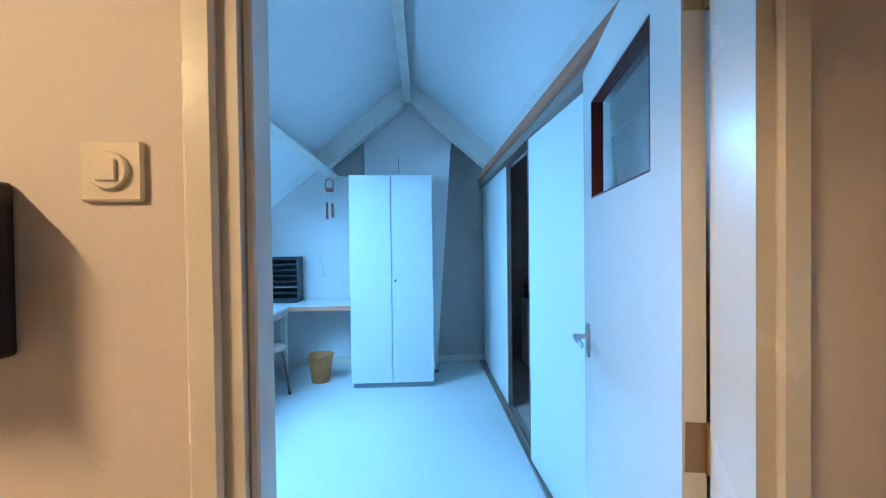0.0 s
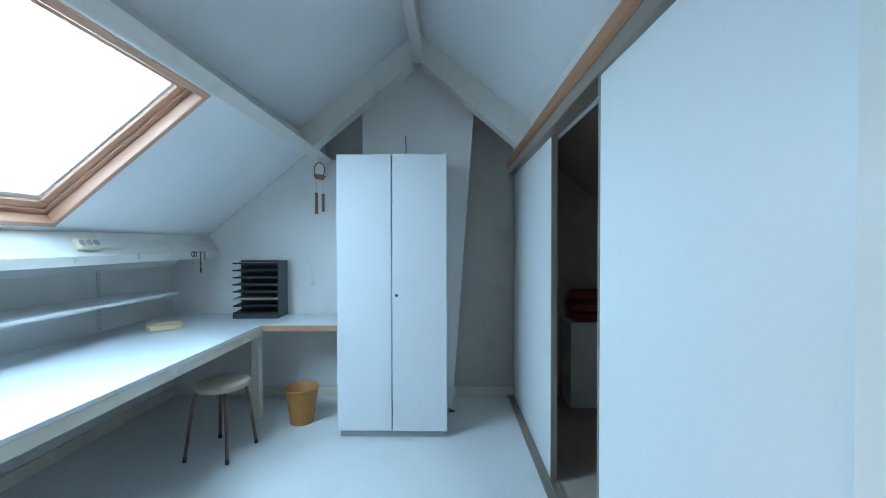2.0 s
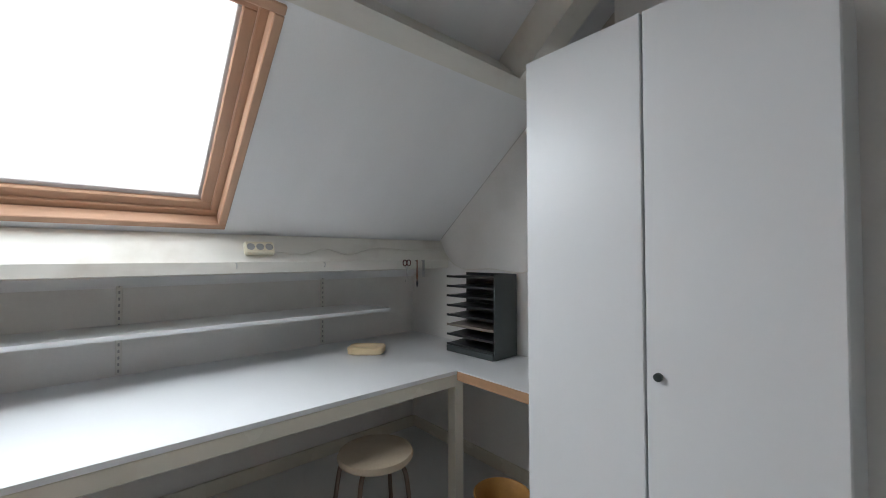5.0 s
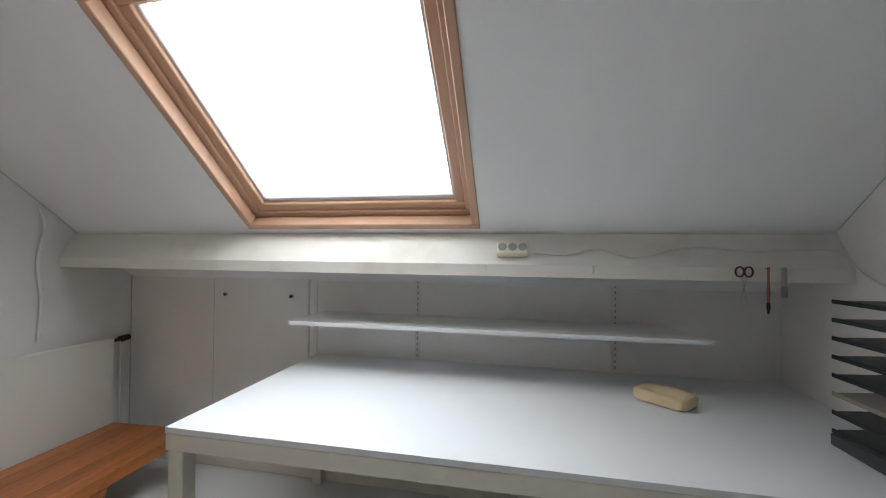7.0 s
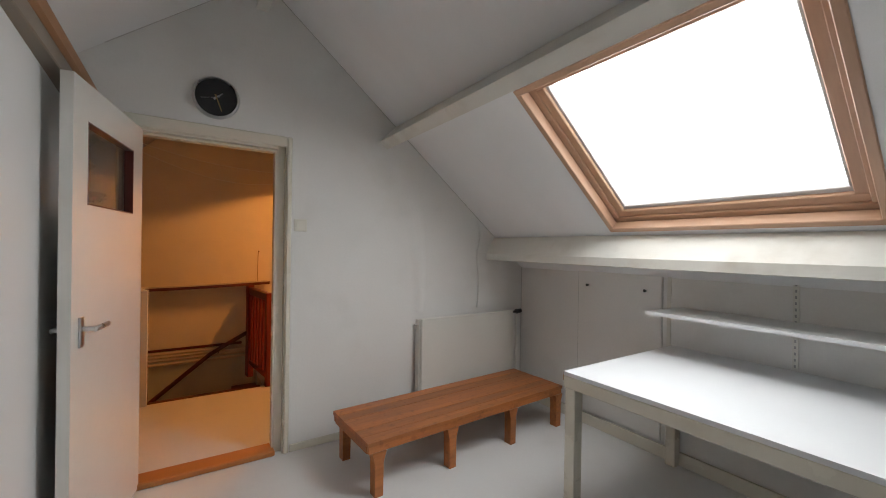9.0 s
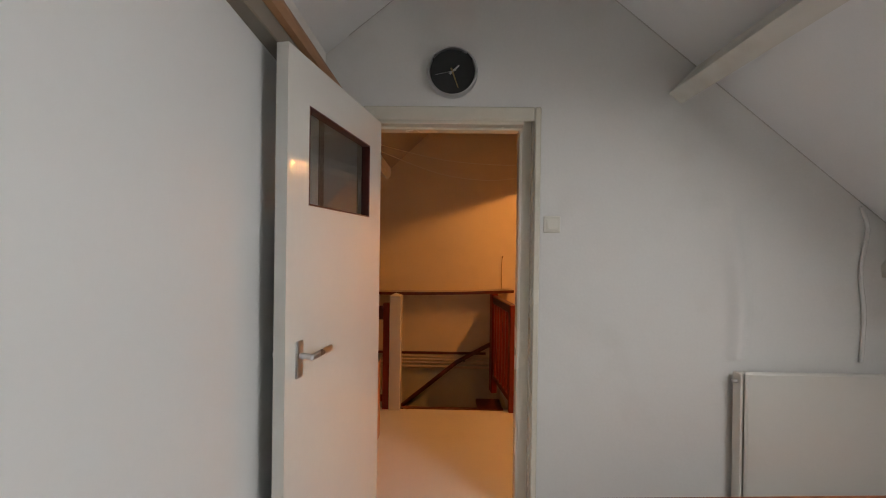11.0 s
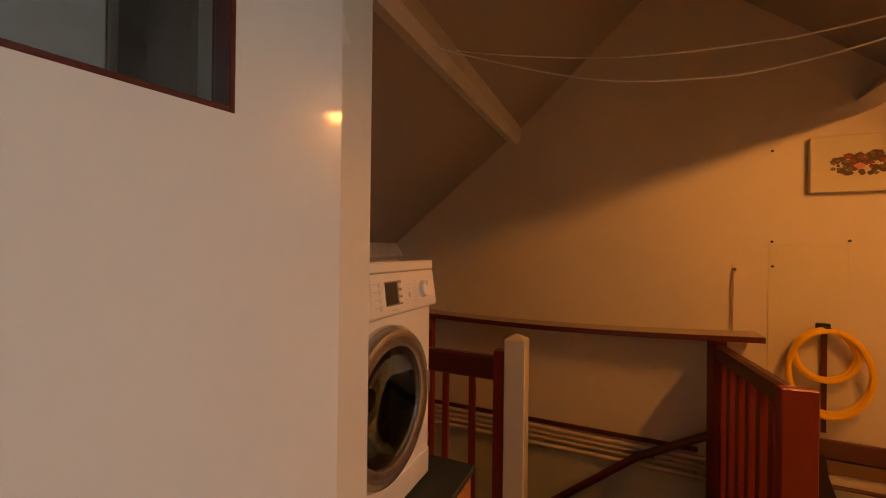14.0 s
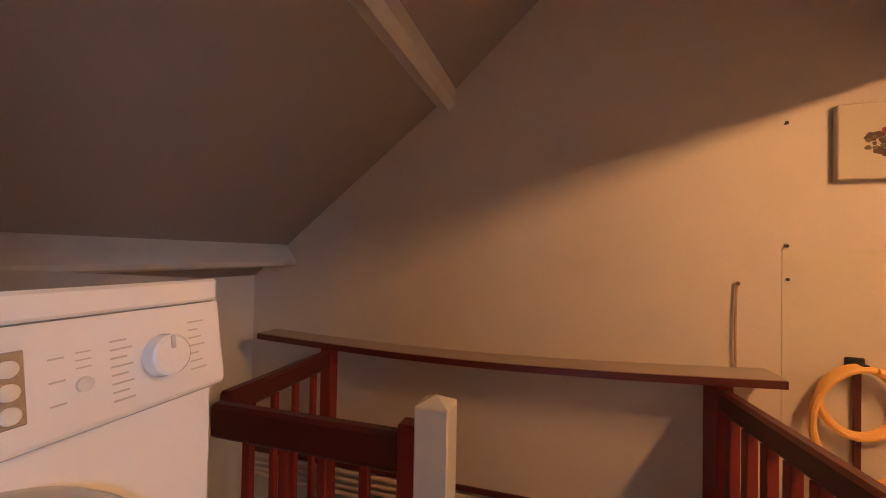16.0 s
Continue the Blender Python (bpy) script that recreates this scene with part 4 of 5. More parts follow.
# ---- landing ----
BOX_X1, BOX_Z0, BOX_Z1 = -0.153, 1.235, 1.468
bx = thing("black_wall_box", (-0.378, -0.12, BOX_Z0), "matt black box fixed to the landing wall", "wall box")
part("body", B(-0.23, BOX_X1 + 0.378, -0.13, -0.001, 0.0, BOX_Z1 - BOX_Z0, b=0.004), BLACK, bx)
part("lid_seam", B(-0.231, BOX_X1 + 0.379, -0.105, -0.102, -0.001, BOX_Z1 - BOX_Z0 + 0.001, b=0.0), DARKGREY, bx)

# washing machine on its stand
stand = thing("washer_stand", (1.0, -0.94, 0), "wooden stand with orange veneer and dark top", "stand")
part("front_panel", B(0.0, 0.018, 0.0, 0.75, 0.0, 0.58, b=0.002), FLAPWOOD, stand, "orange wood veneer panel")
part("side_panel", B(0.018, 0.78, 0.0, 0.018, 0.0, 0.58, b=0.002), FLAPWOOD, stand, "orange wood veneer panel")
part("side_panel", B(0.018, 0.78, 0.732, 0.75, 0.0, 0.58, b=0.002), FLAPWOOD, stand, "orange wood veneer panel")
part("top", B(-0.012, 0.79, -0.012, 0.755, 0.581, 0.605, b=0.004), DARKTOP, stand, "dark rubbery top board")

wm = thing("washing_machine", (1.109, -0.225, 0.605), "white front-loading washing machine with silver porthole", "washing machine")
# local frame: x into the machine, y negative towards the dial end, z up
MW, MH, MD = 0.60, 0.748, 0.56
bm = bmesh.new()
for a in ((0.013, MD, -MW, -MW + 0.012, 0.014, 0.715), (0.013, MD, -0.012, 0.0, 0.014, 0.715), (0.013, MD, -MW + 0.012, -0.012, 0.014, 0.026), (0.013, MD, -MW + 0.012, -0.012, 0.703, 0.715), (MD - 0.012, MD, -MW + 0.012, -0.012, 0.026, 0.703)):
    box(bm, *a, 0)
part("body", bm, WASHER, wm)
# front plate with a round hole
bm = bmesh.new()
CY, CZ, HN = -0.31, 0.345, 64
rings = [[], [], []]
for i in range(HN):
    a = 2 * math.pi * i / HN
    c, sn = math.cos(a), math.sin(a)
    reach = min(((0.31 if c > 0 else 0.29) / abs(c)) if abs(c) > 1e-6 else 9, ((0.37 if sn > 0 else 0.331) / abs(sn)) if abs(sn) > 1e-6 else 9)
    rings[0].append(bm.verts.new((0.012, CY + c * reach, CZ + sn * reach)))
    rings[1].append(bm.verts.new((0.012, CY + c * 0.165, CZ + sn * 0.165)))
    rings[2].append(bm.verts.new((0.030, CY + c * 0.165, CZ + sn * 0.165)))
for p, q in zip(rings, rings[1:]):
    for i in range(HN):
        bm.faces.new((p[i], p[(i + 1) % HN], q[(i + 1) % HN], q[i]))
part("front_plate", bm, WASHER, wm)
part("worktop", B(0.001, MD, -MW, 0.0, 0.7165, MH, b=0.004), WASHER, wm)
bm = prism(bmesh.new(), [(0.011, 0.590), (-0.004, 0.592), (-0.011, 0.597), (-0.014, 0.604), (-0.0022, 0.680), (-0.0006, 0.692), (0.0008, 0.702), (0.0022, 0.7115), (0.0045, 0.7145), (0.013, 0.7147)], "y", -MW, 0.0)
panel = part("control_panel", bm, WASHER, wm, soft=True)
kick = part("kick_panel", B(0.004, 0.012, -MW + 0.006, -0.006, 0.015, 0.10, b=0.002), WASHER, wm)
for y in (-0.07, -0.53):
    for x in (0.06, 0.50):
        part("foot", rod(bmesh.new(), (x, y, 0.0), (x, y, 0.014), 0.02, n=14), RUBBER, wm)


def on_panel(u, v, d=0.0):
    """A point of the tilted control panel: u from its left end, v up from its foot, d proud of it."""
    return Vector((-0.014 + 0.148 * v - 0.99 * d, -u, 0.60 + v - 0.146 * d))


PANEL_TILT = Matrix.Rotation(radians(8.4), 4, "Y")


def panel_box(nm, u0, u1, v0, v1, d, material, label="", b=0.001, parent=None):
    c = on_panel((u0 + u1) / 2, (v0 + v1) / 2)
    bm = bmesh.new()
    box(bm, -d, 0.002, -(u1 - u0) / 2, (u1 - u0) / 2, -(v1 - v0) / 2, (v1 - v0) / 2, b, Matrix.Translation(c) @ PANEL_TILT)
    return part(nm, bm, material, parent or panel, label)


drawer = panel_box("drawer", 0.012, 0.205, 0.006, 0.100, 0.0012, WASHER, "detergent drawer front", 0.001)
# the second strip is grey to paint the shade below the grip lip
for nm, v0, lift, mat, lab in (("drawer_grip", 0.050, 0.009, WASHER, "white curved grip lip"), ("drawer_slot_shade", 0.0435, 0.0030, SLOTGREY, "grey strip painting the shade under the lip")):
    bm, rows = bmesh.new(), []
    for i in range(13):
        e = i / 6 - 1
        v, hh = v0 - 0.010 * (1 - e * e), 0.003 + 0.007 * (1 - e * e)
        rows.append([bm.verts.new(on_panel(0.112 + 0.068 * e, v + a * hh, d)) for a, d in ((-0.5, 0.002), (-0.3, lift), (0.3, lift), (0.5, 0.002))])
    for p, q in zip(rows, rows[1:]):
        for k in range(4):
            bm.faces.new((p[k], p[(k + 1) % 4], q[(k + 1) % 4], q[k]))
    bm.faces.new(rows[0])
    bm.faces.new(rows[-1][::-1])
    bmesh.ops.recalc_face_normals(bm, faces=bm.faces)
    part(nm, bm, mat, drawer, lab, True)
panel_box("panel_seam", 0.2165, 0.2185, 0.004, 0.104, 0.0004, INK, "fine upright seam", 0)
panel_box("name_bar", 0.140, 0.180, 0.072, 0.075, 0.0036, INK, "", 0, drawer)
panel_box("display_frame", 0.284, 0.376, 0.022, 0.092, 0.002, SILVER, "silver display surround", 0.001)
panel_box("display", 0.288, 0.349, 0.026, 0.088, 0.003, SCREEN, "dark display", 0.0)
for k in range(4):
    bm = bmesh.new()
    c = on_panel(0.262, 0.022 + k * 0.021)
    lathe(bm, [(0.001, 0.0), (0.008, 0.0), (0.008, 0.004), (0.006, 0.005), (0.001, 0.005)], 18, Matrix.Translation(c) @ PANEL_TILT @ Matrix.Rotation(radians(-90), 4, "Y"))
    part("button", bm, BUTTON, panel, "", True)
    panel_box("print_bar", 0.230, 0.250, 0.024 + k * 0.021, 0.0262 + k * 0.021, 0.0006, INK, "", 0)
for k in range(3):
    bm = bmesh.new()
    c = on_panel(0.363, 0.034 + k * 0.021)
    lathe(bm, [(0.001, 0.001), (0.008, 0.001), (0.008, 0.005), (0.006, 0.006), (0.001, 0.006)], 18, Matrix.Translation(c) @ PANEL_TILT @ Matrix.Rotation(radians(-90), 4, "Y"))
    part("button", bm, BUTTON, panel, "", True)
    panel_box("print_bar", 0.394, 0.408, 0.030 + k * 0.023, 0.032 + k * 0.023, 0.0006, INK, "", 0)
bm = bmesh.new()
lathe(bm, [(0.001, 0.0), (0.008, 0.0), (0.008, 0.004), (0.001, 0.005)], 18, Matrix.Translation(on_panel(0.424, 0.045)) @ PANEL_TILT @ Matrix.Rotation(radians(-90), 4, "Y"))
part("start_button", bm, BUTTON, panel, "", True)
for k in range(3):
    panel_box("print_bar", 0.418, 0.432, 0.062 + k * 0.008, 0.0635 + k * 0.008, 0.0006, INK, "", 0)
for k in range(8):
    panel_box("print_bar", 0.451, 0.475 - 0.006 * (k % 2), 0.016 + k * 0.0095, 0.0182 + k * 0.0095, 0.0006, INK, "", 0)
for k in range(7):
    panel_box("print_bar", 0.549, 0.573 - 0.005 * (k % 3), 0.026 + k * 0.0105, 0.0282 + k * 0.0105, 0.0006, INK, "", 0)
panel_box("print_bar", 0.31, 0.345, 0.008, 0.012, 0.0006, INK, "", 0)
bm = bmesh.new()
lathe(bm, [(0.001, 0.0), (0.027, 0.0), (0.0255, 0.016), (0.022, 0.019), (0.001, 0.019)], 36, Matrix.Translation(on_panel(0.512, 0.055)) @ PANEL_TILT @ Matrix.Rotation(radians(-90), 4, "Y"))
dial = part("dial", bm, WASHER, panel, "white programme dial", True)
bm = bmesh.new()
box(bm, -0.021, -0.018, -0.003, 0.003, 0.008, 0.024, 0.001, Matrix.Translation(on_panel(0.512, 0.055)) @ PANEL_TILT)
part("dial_mark", bm, INK, dial)

DOOR_C = Matrix.Translation((0.012, -0.31, 0.345)) @ Matrix.Rotation(radians(-90), 4, "Y")
ring = part("porthole", lathe(bmesh.new(), [(0.221, 0.0), (0.222, 0.02), (0.211, 0.038), (0.185, 0.045), (0.165, 0.036), (0.160, 0.010), (0.160, 0.0)], 64, DOOR_C, closed=True), SILVER, wm, "silver ring of the porthole door", True)
part("porthole_glass", lathe(bmesh.new(), [(0.161, 0.030), (0.14, 0.026), (0.10, -0.03), (0.06, -0.05), (0.001, -0.055), (0.001, -0.060), (0.06, -0.056), (0.105, -0.036), (0.146, 0.022), (0.161, 0.024)], 48, DOOR_C), BOWL, ring, "dark glass bowl", True)
part("gasket", lathe(bmesh.new(), [(0.160, 0.004), (0.150, 0.002), (0.135, -0.05), (0.140, -0.06), (0.158, -0.004)], 48, DOOR_C, closed=True), RUBBER, ring, "grey rubber seal", True)
part("drum", lathe(bmesh.new(), [(0.138, -0.052), (0.20, -0.075), (0.215, -0.30), (0.001, -0.31)], 48, DOOR_C), DRUM, ring, "steel drum", True)
part("latch", B(-0.034, -0.018, -0.522, -0.502, 0.32, 0.39, b=0.003), SILVER, ring, "door grip")


# ---- stairwell: newels, rails, balusters ----
def balustrade(name, a, b, top, low, count, label, post_a=None, post_b=None, rail_h=0.085, bar=(0.016, 0.011)):
    """Rails and balusters between two plan points."""
    a, b = Vector((*a, 0)), Vector((*b, 0))
    d = b - a
    t = thing(name, a, label, "balustrade", turn=math.degrees(math.atan2(d.y, d.x)))
    n = d.length
    part("handrail", B(0, n, -0.026, 0.026, top - rail_h, top, b=0.012), DARKRED, t, "dark red brown handrail")
    part("bottom_rail", B(0, n, -0.02, 0.02, low, low + 0.05, b=0.004), REDWOOD, t)
    for k in range(count):
        x = n * (k + 1) / (count + 1)
        part("baluster", B(x - bar[0], x + bar[0], -bar[1], bar[1], low + 0.051, top - rail_h - 0.001, b=0.003), REDWOOD, t)
    for w, x in ((post_a, 0.0), (post_b, n)):
        if w:
            part("post", B(x - w / 2, x + w / 2, -0.03, 0.03, -0.10, top + 0.03, b=0.005), REDWOOD, t)
    return t


newel = thing("newel_post", (0.955, -1.435, 0), "white square newel post with pyramid cap", "newel post")
bm = bmesh.new()
box(bm, -0.049, 0.049, -0.049, 0.049, -0.10, 0.972, 0.004)
part("shaft", bm, GLOSS, newel)
bm = bmesh.new()
lo = [bm.verts.new((x * 0.0485, y * 0.0485, 0.9725)) for x, y in ((-1, -1), (1, -1), (1, 1), (-1, 1))]
tip = bm.verts.new((0, 0, 0.997))
for k in range(4):
    bm.faces.new((lo[k], lo[(k + 1) % 4], tip))
bm.faces.new(lo[::-1])
part("cap", bm, GLOSS, newel)
balustrade("balustrade", (1.032, -1.435), (1.75, -1.435), 0.880, 0.06, 4, "red brown balustrade beside the white newel", post_a=0.06, rail_h=0.115)
balustrade("balustrade", (1.75, -1.47), (1.75, -2.13), 0.90, 0.06, 4, "red brown balustrade at the stair end", post_b=0.07)
balustrade("balustrade", (-0.06, -1.425), (0.03, -2.15), 0.905, 0.05, 6, "red brown balustrade with wide end post beside the hose", post_b=0.11, bar=(0.018, 0.018))
np_ = thing("newel_post", (-0.06, -1.40, 0), "wide flat red brown newel post at the stair head", "newel post", turn=7)
part("shaft", B(-0.070, 0.045, -0.022, 0.022, -0.10, 0.908, b=0.005), REDWOOD, np_)
setting("trim_stair_edge", box(bmesh.new(), 0.02, 0.92, EDGE - 0.018, EDGE + 0.03, -0.14, 0.006, 0.004), DARKRED, "dark red brown nosing at the stair head", "trim")

# sagging ledge over the stairs
bm = bmesh.new()
xs = [-0.16 + 2.33 * i / 24 for i in range(25)]
sec = []
for x in xs:
    s = (x + 0.16) / 2.33
    z = 0.966 - 0.035 * math.sin(math.pi * s) - 0.006 * s
    y0 = HALL_S + 0.165 - 0.03 * s
    sec.append([bm.verts.new((x, y, zz)) for y, zz in ((HALL_S + 0.002, z - 0.024), (y0, z - 0.024), (y0 + 0.003, z - 0.002), (y0, z), (HALL_S + 0.002, z))])
for p, q in zip(sec, sec[1:]):
    for i in range(5):
        bm.faces.new((p[i], p[(i + 1) % 5], q[(i + 1) % 5], q[i]))
bm.faces.new(sec[0]); bm.faces.new(sec[-1][::-1])
bmesh.ops.recalc_face_normals(bm, faces=bm.faces)
ledge = thing("stair_ledge", (0, 0, 0), "long sagging grey shelf board over the stairs", "shelf")
part("board", bm, LEDGE, ledge)
bm = bmesh.new()
sec = []
for x in xs:
    s = (x + 0.16) / 2.33
    z = 0.966 - 0.035 * math.sin(math.pi * s) - 0.006 * s
    y0 = HALL_S + 0.1685 - 0.03 * s
    sec.append([bm.verts.new((x, y, zz)) for y, zz in ((y0, z - 0.030), (y0 + 0.010, z - 0.030), (y0 + 0.010, z - 0.001), (y0, z - 0.001))])
for p, q in zip(sec, sec[1:]):
    for i in range(4):
        bm.faces.new((p[i], p[(i + 1) % 4], q[(i + 1) % 4], q[i]))
bm.faces.new(sec[0]); bm.faces.new(sec[-1][::-1])
bmesh.ops.recalc_face_normals(bm, faces=bm.faces)
part("edge_strip", bm, DARKRED, ledge, "dark red brown front edge")

RODWOOD = surface("plain_brown_stick", (0.46, 0.32, 0.19), 0.6, 0.12, 12, 60, 0.1)
stick = thing("wall_rod", (-0.056, HALL_S, 0.962), "thin wooden rod standing on the ledge", "rod")
part("shaft", tube(bmesh.new(), smooth_path([(0, 0.014, 0.0), (0.001, 0.014, 0.15), (-0.002, 0.013, 0.30), (-0.008, 0.012, 0.335)], 4), 0.0045, 8), RODWOOD, stick, soft=True)
part("knob", lathe(bmesh.new(), [(0.001, 0.328), (0.008, 0.332), (0.008, 0.343), (0.001, 0.347)], 12, Matrix.Translation((-0.008, 0.012, 0))), BROWNWOOD, stick)

for x, z in ((-0.225, 1.938), (-0.227, 1.452), (-0.54, 1.457), (-0.23, 1.32)):
    bm = bmesh.new()
    rod(bm, (0, 0, 0), (0, 0.014, 0.002), 0.0035, 0.007, n=8)
    nail = tagged(new("wall_plug", mesh("wall_plug", bm, BLACK)), "small dark screw in the cream wall", "screw", "wall screws")
    nail.location = (x, HALL_S, z)

# pipes along the foot of the wall
PALEPIPE = surface("cream_painted_pipe", (0.66, 0.55, 0.43), 0.35, 0.08, 8, 80, 0.1)
for k, (z, r) in enumerate(((0.228, 0.013), (0.194, 0.011), (0.162, 0.011), (0.125, 0.014))):
    bm = tube(bmesh.new(), [(x, HALL_S + 0.028 + 0.003 * math.sin(x * 3 + k), z + 0.012 * (x - 0.06) / 1.57 + 0.004 * math.sin(x * 1.3 + k)) for x in [-0.13 + 0.2 * i for i in range(13)]], r, 10)
    setting("pipe", bm, PALEPIPE, "cream painted heating pipe along the stair wall", "pipe", True)
for z, h in ((0.206, 0.012), (0.098, 0.020), (0.030, 0.016)):
    setting("trim_wall_foot", box(bmesh.new(), -2.0, -0.15, HALL_S, HALL_S + 0.03, z, z + h, 0.003), DARKRED, "thin dark red strip along the wall foot", "trim")
# brown band that colours in the shade below the red board
setting("baseboard_landing_shade", box(bmesh.new(), -2.0, -0.10, HALL_S, HALL_S + 0.012, 0.272, 0.345, 0.004), BROWNWOOD, "brown board for the shaded band under the red board", "trim")
setting("trim_stair_wall", box(bmesh.new(), 0.1, 2.3, HALL_S, HALL_S + 0.016, 0.256, 0.282, 0.003), DARKRED, "dark strip above the pipes", "trim")
setting("baseboard_landing", box(bmesh.new(), -2.0, -0.10, HALL_S, HALL_S + 0.02, 0.35, 0.445, 0.004), DARKRED, "dark red brown board along the landing wall", "trim")

# handrail on the wall, going down with the stairs
rail = thing("stair_handrail", (0.03, HALL_S + 0.07, 0.400), "dark wooden handrail levelling out at the stair head", "handrail")
line = smooth_path([(0, 0, 0), (0.20, 0, -0.108), (0.36, 0, -0.200), (0.42, 0, -0.242), (1.0, 0, -0.715), (3.0, 0, -2.345)], 6)
part("rail", tube(bmesh.new(), line, 0.022, 12), DARKRED, rail, soft=True)
for x, z in ((0.30, -0.175), (1.2, -0.885), (2.2, -1.70)):
    part("bracket", rod(bmesh.new(), (x, 0, z - 0.02), (x, -0.068, z - 0.05), 0.007, n=8), DARKGREY, rail)

# stairs: winders under the landing edge, then straight down
st = thing("staircase", (0, 0, 0), "steep painted wooden stairs going down", "stairs")
for k in range(12):
    x0 = -0.05 + 0.225 * k
    part("tread", B(x0, x0 + 0.25, HALL_S + 0.004, EDGE - 0.02, -0.21 - 0.2 * k - 0.03, -0.21 - 0.2 * k, b=0.006), DARKRED, st)
    part("riser", B(x0, x0 + 0.018, HALL_S + 0.004, EDGE - 0.02, -0.41 - 0.2 * k, -0.241 - 0.2 * k, b=0.002), LOWWALL, st)

# picture: flowers on card in a box frame
pic = thing("flower_picture", (-0.375, HALL_S, 1.705), "unframed flower print on a pale panel", "picture")
part("panel", B(-0.40, 0.0, 0.002, 0.035, 0.0, 0.285, b=0.003), PAPER, pic)
rng = random.Random(4)


def petals(count, rx, rz, cx, cz, small, big, y):
    """Loose blots of ink inside an oval."""
    bm = bmesh.new()
    for k in range(count):
        a, d = rng.uniform(0, 2 * math.pi), rng.uniform(0, 1) ** 0.6
        r, y = rng.uniform(small, big), y + 0.00002
        px, pz = cx + rx * d * math.cos(a), cz + rz * d * math.sin(a)
        vs = [bm.verts.new((px + r * math.cos(q) * rng.uniform(0.7, 1.2), y, pz + 0.8 * r * math.sin(q) * rng.uniform(0.7, 1.2))) for q in [2 * math.pi * i / 9 for i in range(9)]]
        bm.faces.new(vs[::-1])
    return bm


tagged(part("flower_print", petals(60, 0.125, 0.055, -0.205, 0.140, 0.008, 0.022, 0.0356), BARKINK, pic), kind="stuff")
tagged(part("leaf_print", petals(26, 0.13, 0.06, -0.205, 0.135, 0.006, 0.014, 0.0372), surface("faded_olive_ink", (0.16, 0.13, 0.06), 0.7, 0.1, 20, 60, 0), pic), kind="stuff")
tagged(part("rose_print", petals(16, 0.10, 0.045, -0.205, 0.15, 0.007, 0.013, 0.0380), surface("faded_red_ink", (0.26, 0.06, 0.04), 0.7, 0.1, 20, 60, 0), pic), kind="stuff")
tagged(part("blossom_print", petals(5, 0.03, 0.02, -0.20, 0.125, 0.010, 0.017, 0.0386), surface("faded_pink_ink", (0.62, 0.27, 0.24), 0.7, 0.1, 20, 60, 0), pic), kind="stuff")

# coiled hose on a hook
hose = thing("coiled_hose", (-0.442, HALL_S, 1.0), "coiled orange rubber hose hung on a hook", "hose")
pts = []
turns = ((0.118, 0.125), (0.122, 0.128), (0.158, 0.207), (0.163, 0.215), (0.158, 0.205))
for i in range(132):
    a, k = 2 * math.pi * i / 33, i / 33
    j, w = int(k), max(0.0, (k - int(k) - 0.8) / 0.2)
    rx, rz = (turns[j][n] * (1 - w) + turns[j + 1][n] * w for n in (0, 1))
    pts.append((0.006 * math.sin(1.7 * k) + rx * math.sin(a), 0.03 + 0.012 * k + 0.004 * math.sin(3 * a), 0.006 - rz + rz * math.cos(a)))
part("coil", tube(bmesh.new(), pts, 0.0130, 8), ORANGE, hose, soft=True)
bm = bmesh.new()
rod(bm, (0, 0.0, 0.012), (0, 0.07, 0.012), 0.012, n=12)
box(bm, -0.03, 0.03, 0.0, 0.012, -0.02, 0.035, 0.004)
part("hook", bm, BLACK, hose, soft=True)
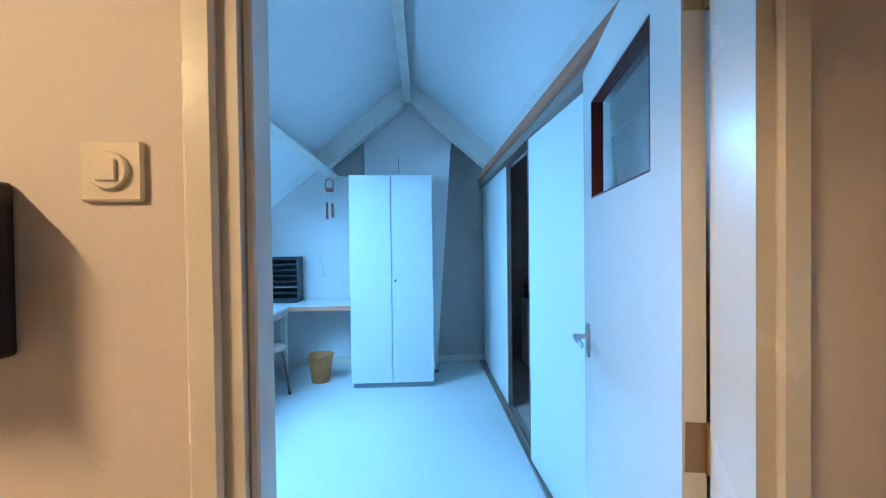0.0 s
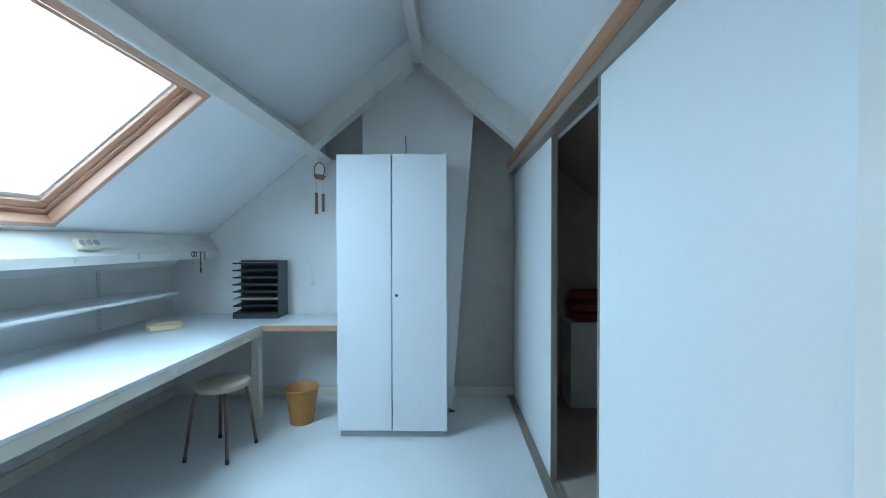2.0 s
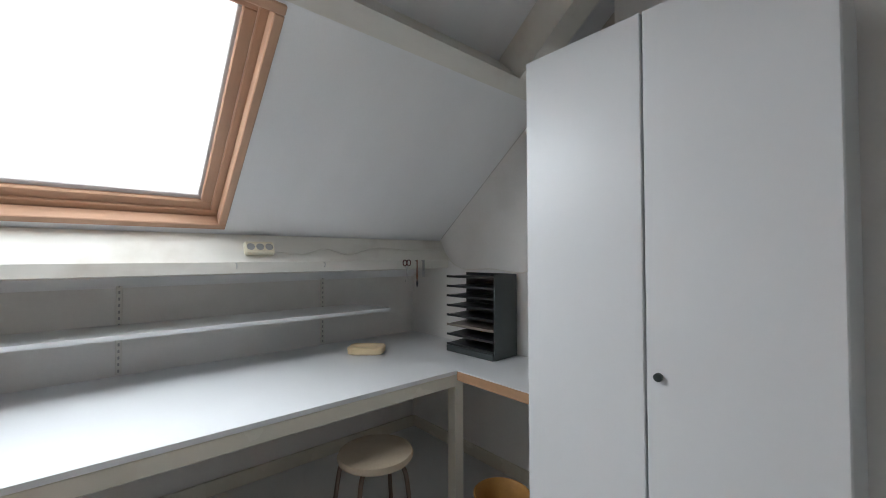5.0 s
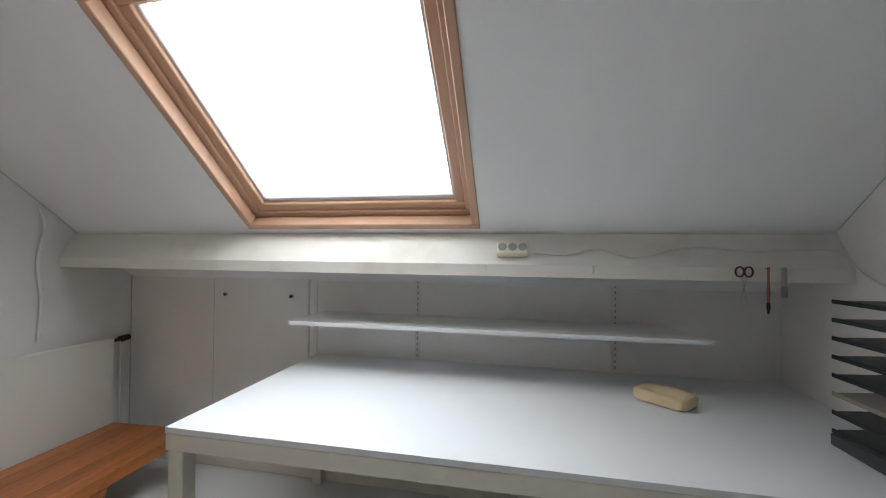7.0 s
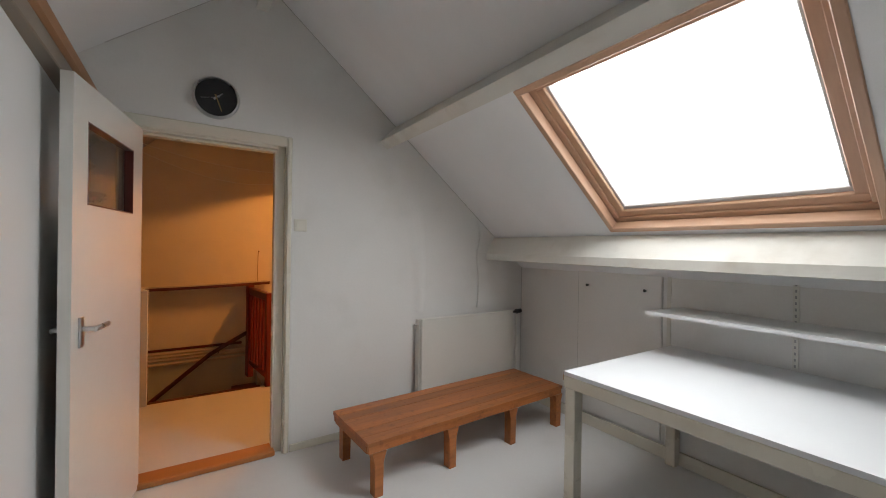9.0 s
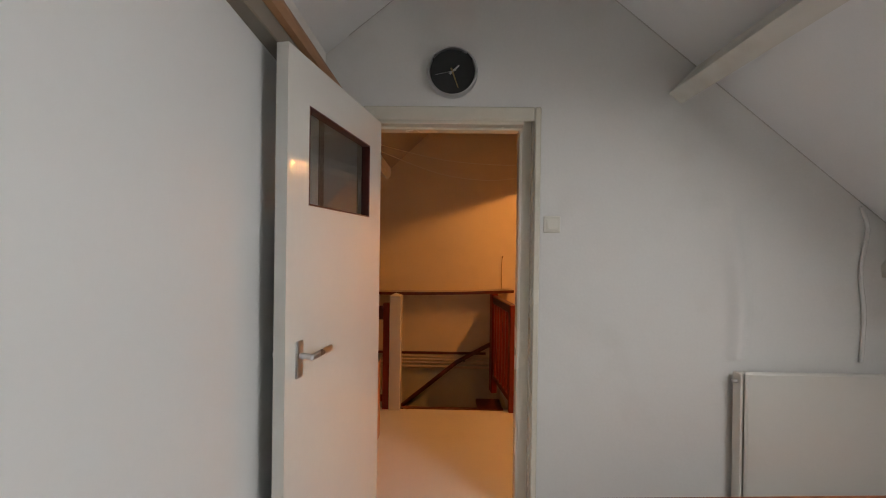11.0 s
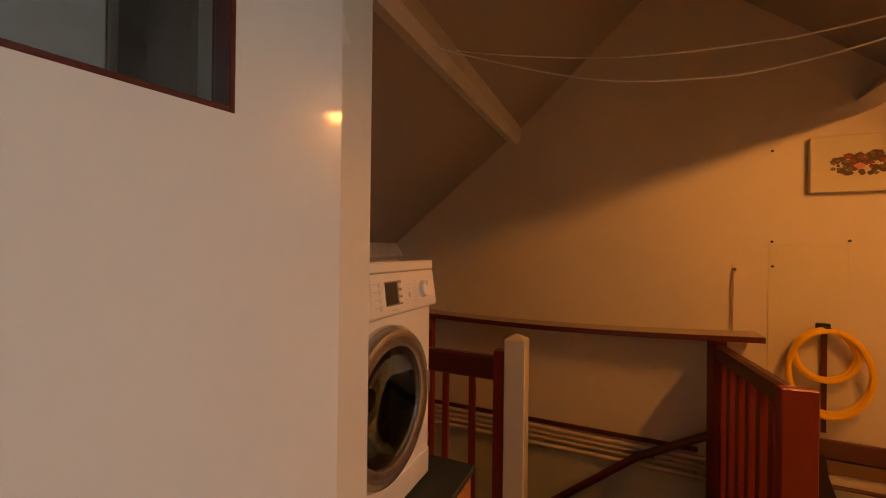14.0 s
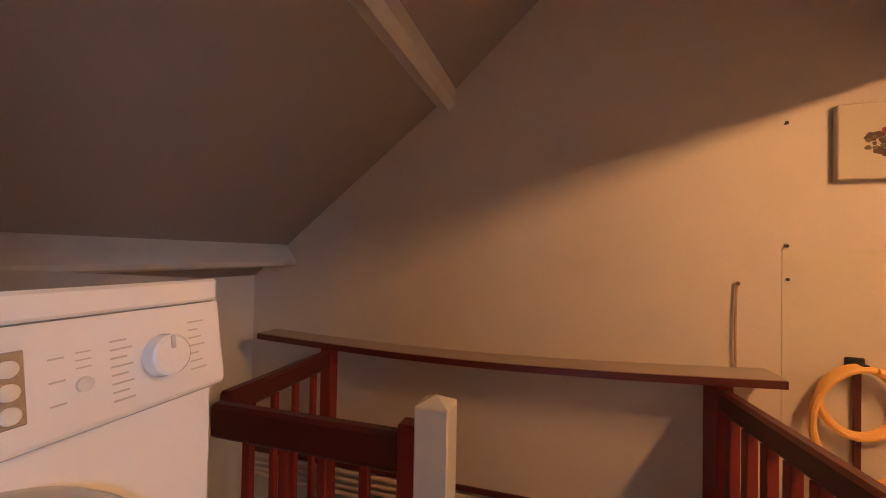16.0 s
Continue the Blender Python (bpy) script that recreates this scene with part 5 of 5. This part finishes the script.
part("strap", prism(bmesh.new(), [(-0.012, -0.01), (0.012, -0.01), (0.010, -0.52), (-0.010, -0.52)], "y", 0.016, 0.022), DARKRED, hose, "dark red webbing strap")

# brush hanging behind the end post
BRISTLE = surface("dark_brush_plastic", (0.032, 0.013, 0.010), 0.65, 0.2, 30, 90, 0.3)
broom = thing("dustpan_brush", (-0.41, HALL_S + 0.10, 0.0), "dark red dustpan brush leaning on the wall", "brush")
bm = prism(bmesh.new(), [(-0.005, 0.0), (-0.044, 0.01), (-0.048, 0.13), (-0.046, 0.20), (-0.012, 0.31), (0.0, 0.41), (0.05, 0.41), (0.072, 0.31), (0.066, 0.19), (0.052, 0.09)], "y", -0.035, 0.035)
part("head", bm, BRISTLE, broom)
part("handle", tube(bmesh.new(), smooth_path([(0.03, 0, 0.40), (0.018, -0.03, 0.46), (0.004, -0.06, 0.53)], 4), 0.010, 10), BRISTLE, broom, soft=True)

LINEWHITE = surface("white_plastic_line", (0.78, 0.74, 0.66), 0.4, 0.05, 9, 60, 0.0)
# pale patch board on the wall and washing lines
bm = bmesh.new()
box(bm, -0.54, -0.215, HALL_S, HALL_S + 0.0025, 0.62, 1.44, 0.001)
setting("trim_wall_board", bm, surface("yellowed_board_paint", (0.70, 0.62, 0.46), 0.6, 0.05, 3, 60, 0.1, dirt=(0.45, 0.36, 0.22), dirt_amount=0.3), "yellowed board fixed on the cream wall", "board")
for pts in (((-0.74, -0.88, 2.15), (-0.45, -0.88, 2.02), (-0.14, -0.89, 1.933), (0.05, -0.90, 1.896), (0.27, -0.90, 1.881), (0.60, -0.90, 1.93), (1.0, -0.91, 2.08), (1.34, -0.92, 2.235)),
            ((-0.74, -1.05, 2.17), (-0.40, -1.05, 2.08), (-0.10, -1.05, 2.035), (0.15, -1.05, 2.025), (0.55, -1.06, 2.06), (1.0, -1.06, 2.16), (1.30, -1.07, 2.26))):
    bm = tube(bmesh.new(), smooth_path(pts, 6), 0.0028, 6)
    tagged(new("washing_line", mesh("washing_line", bm, LINEWHITE, True)), "thin pale line strung across the landing", "washing line", "washing lines")
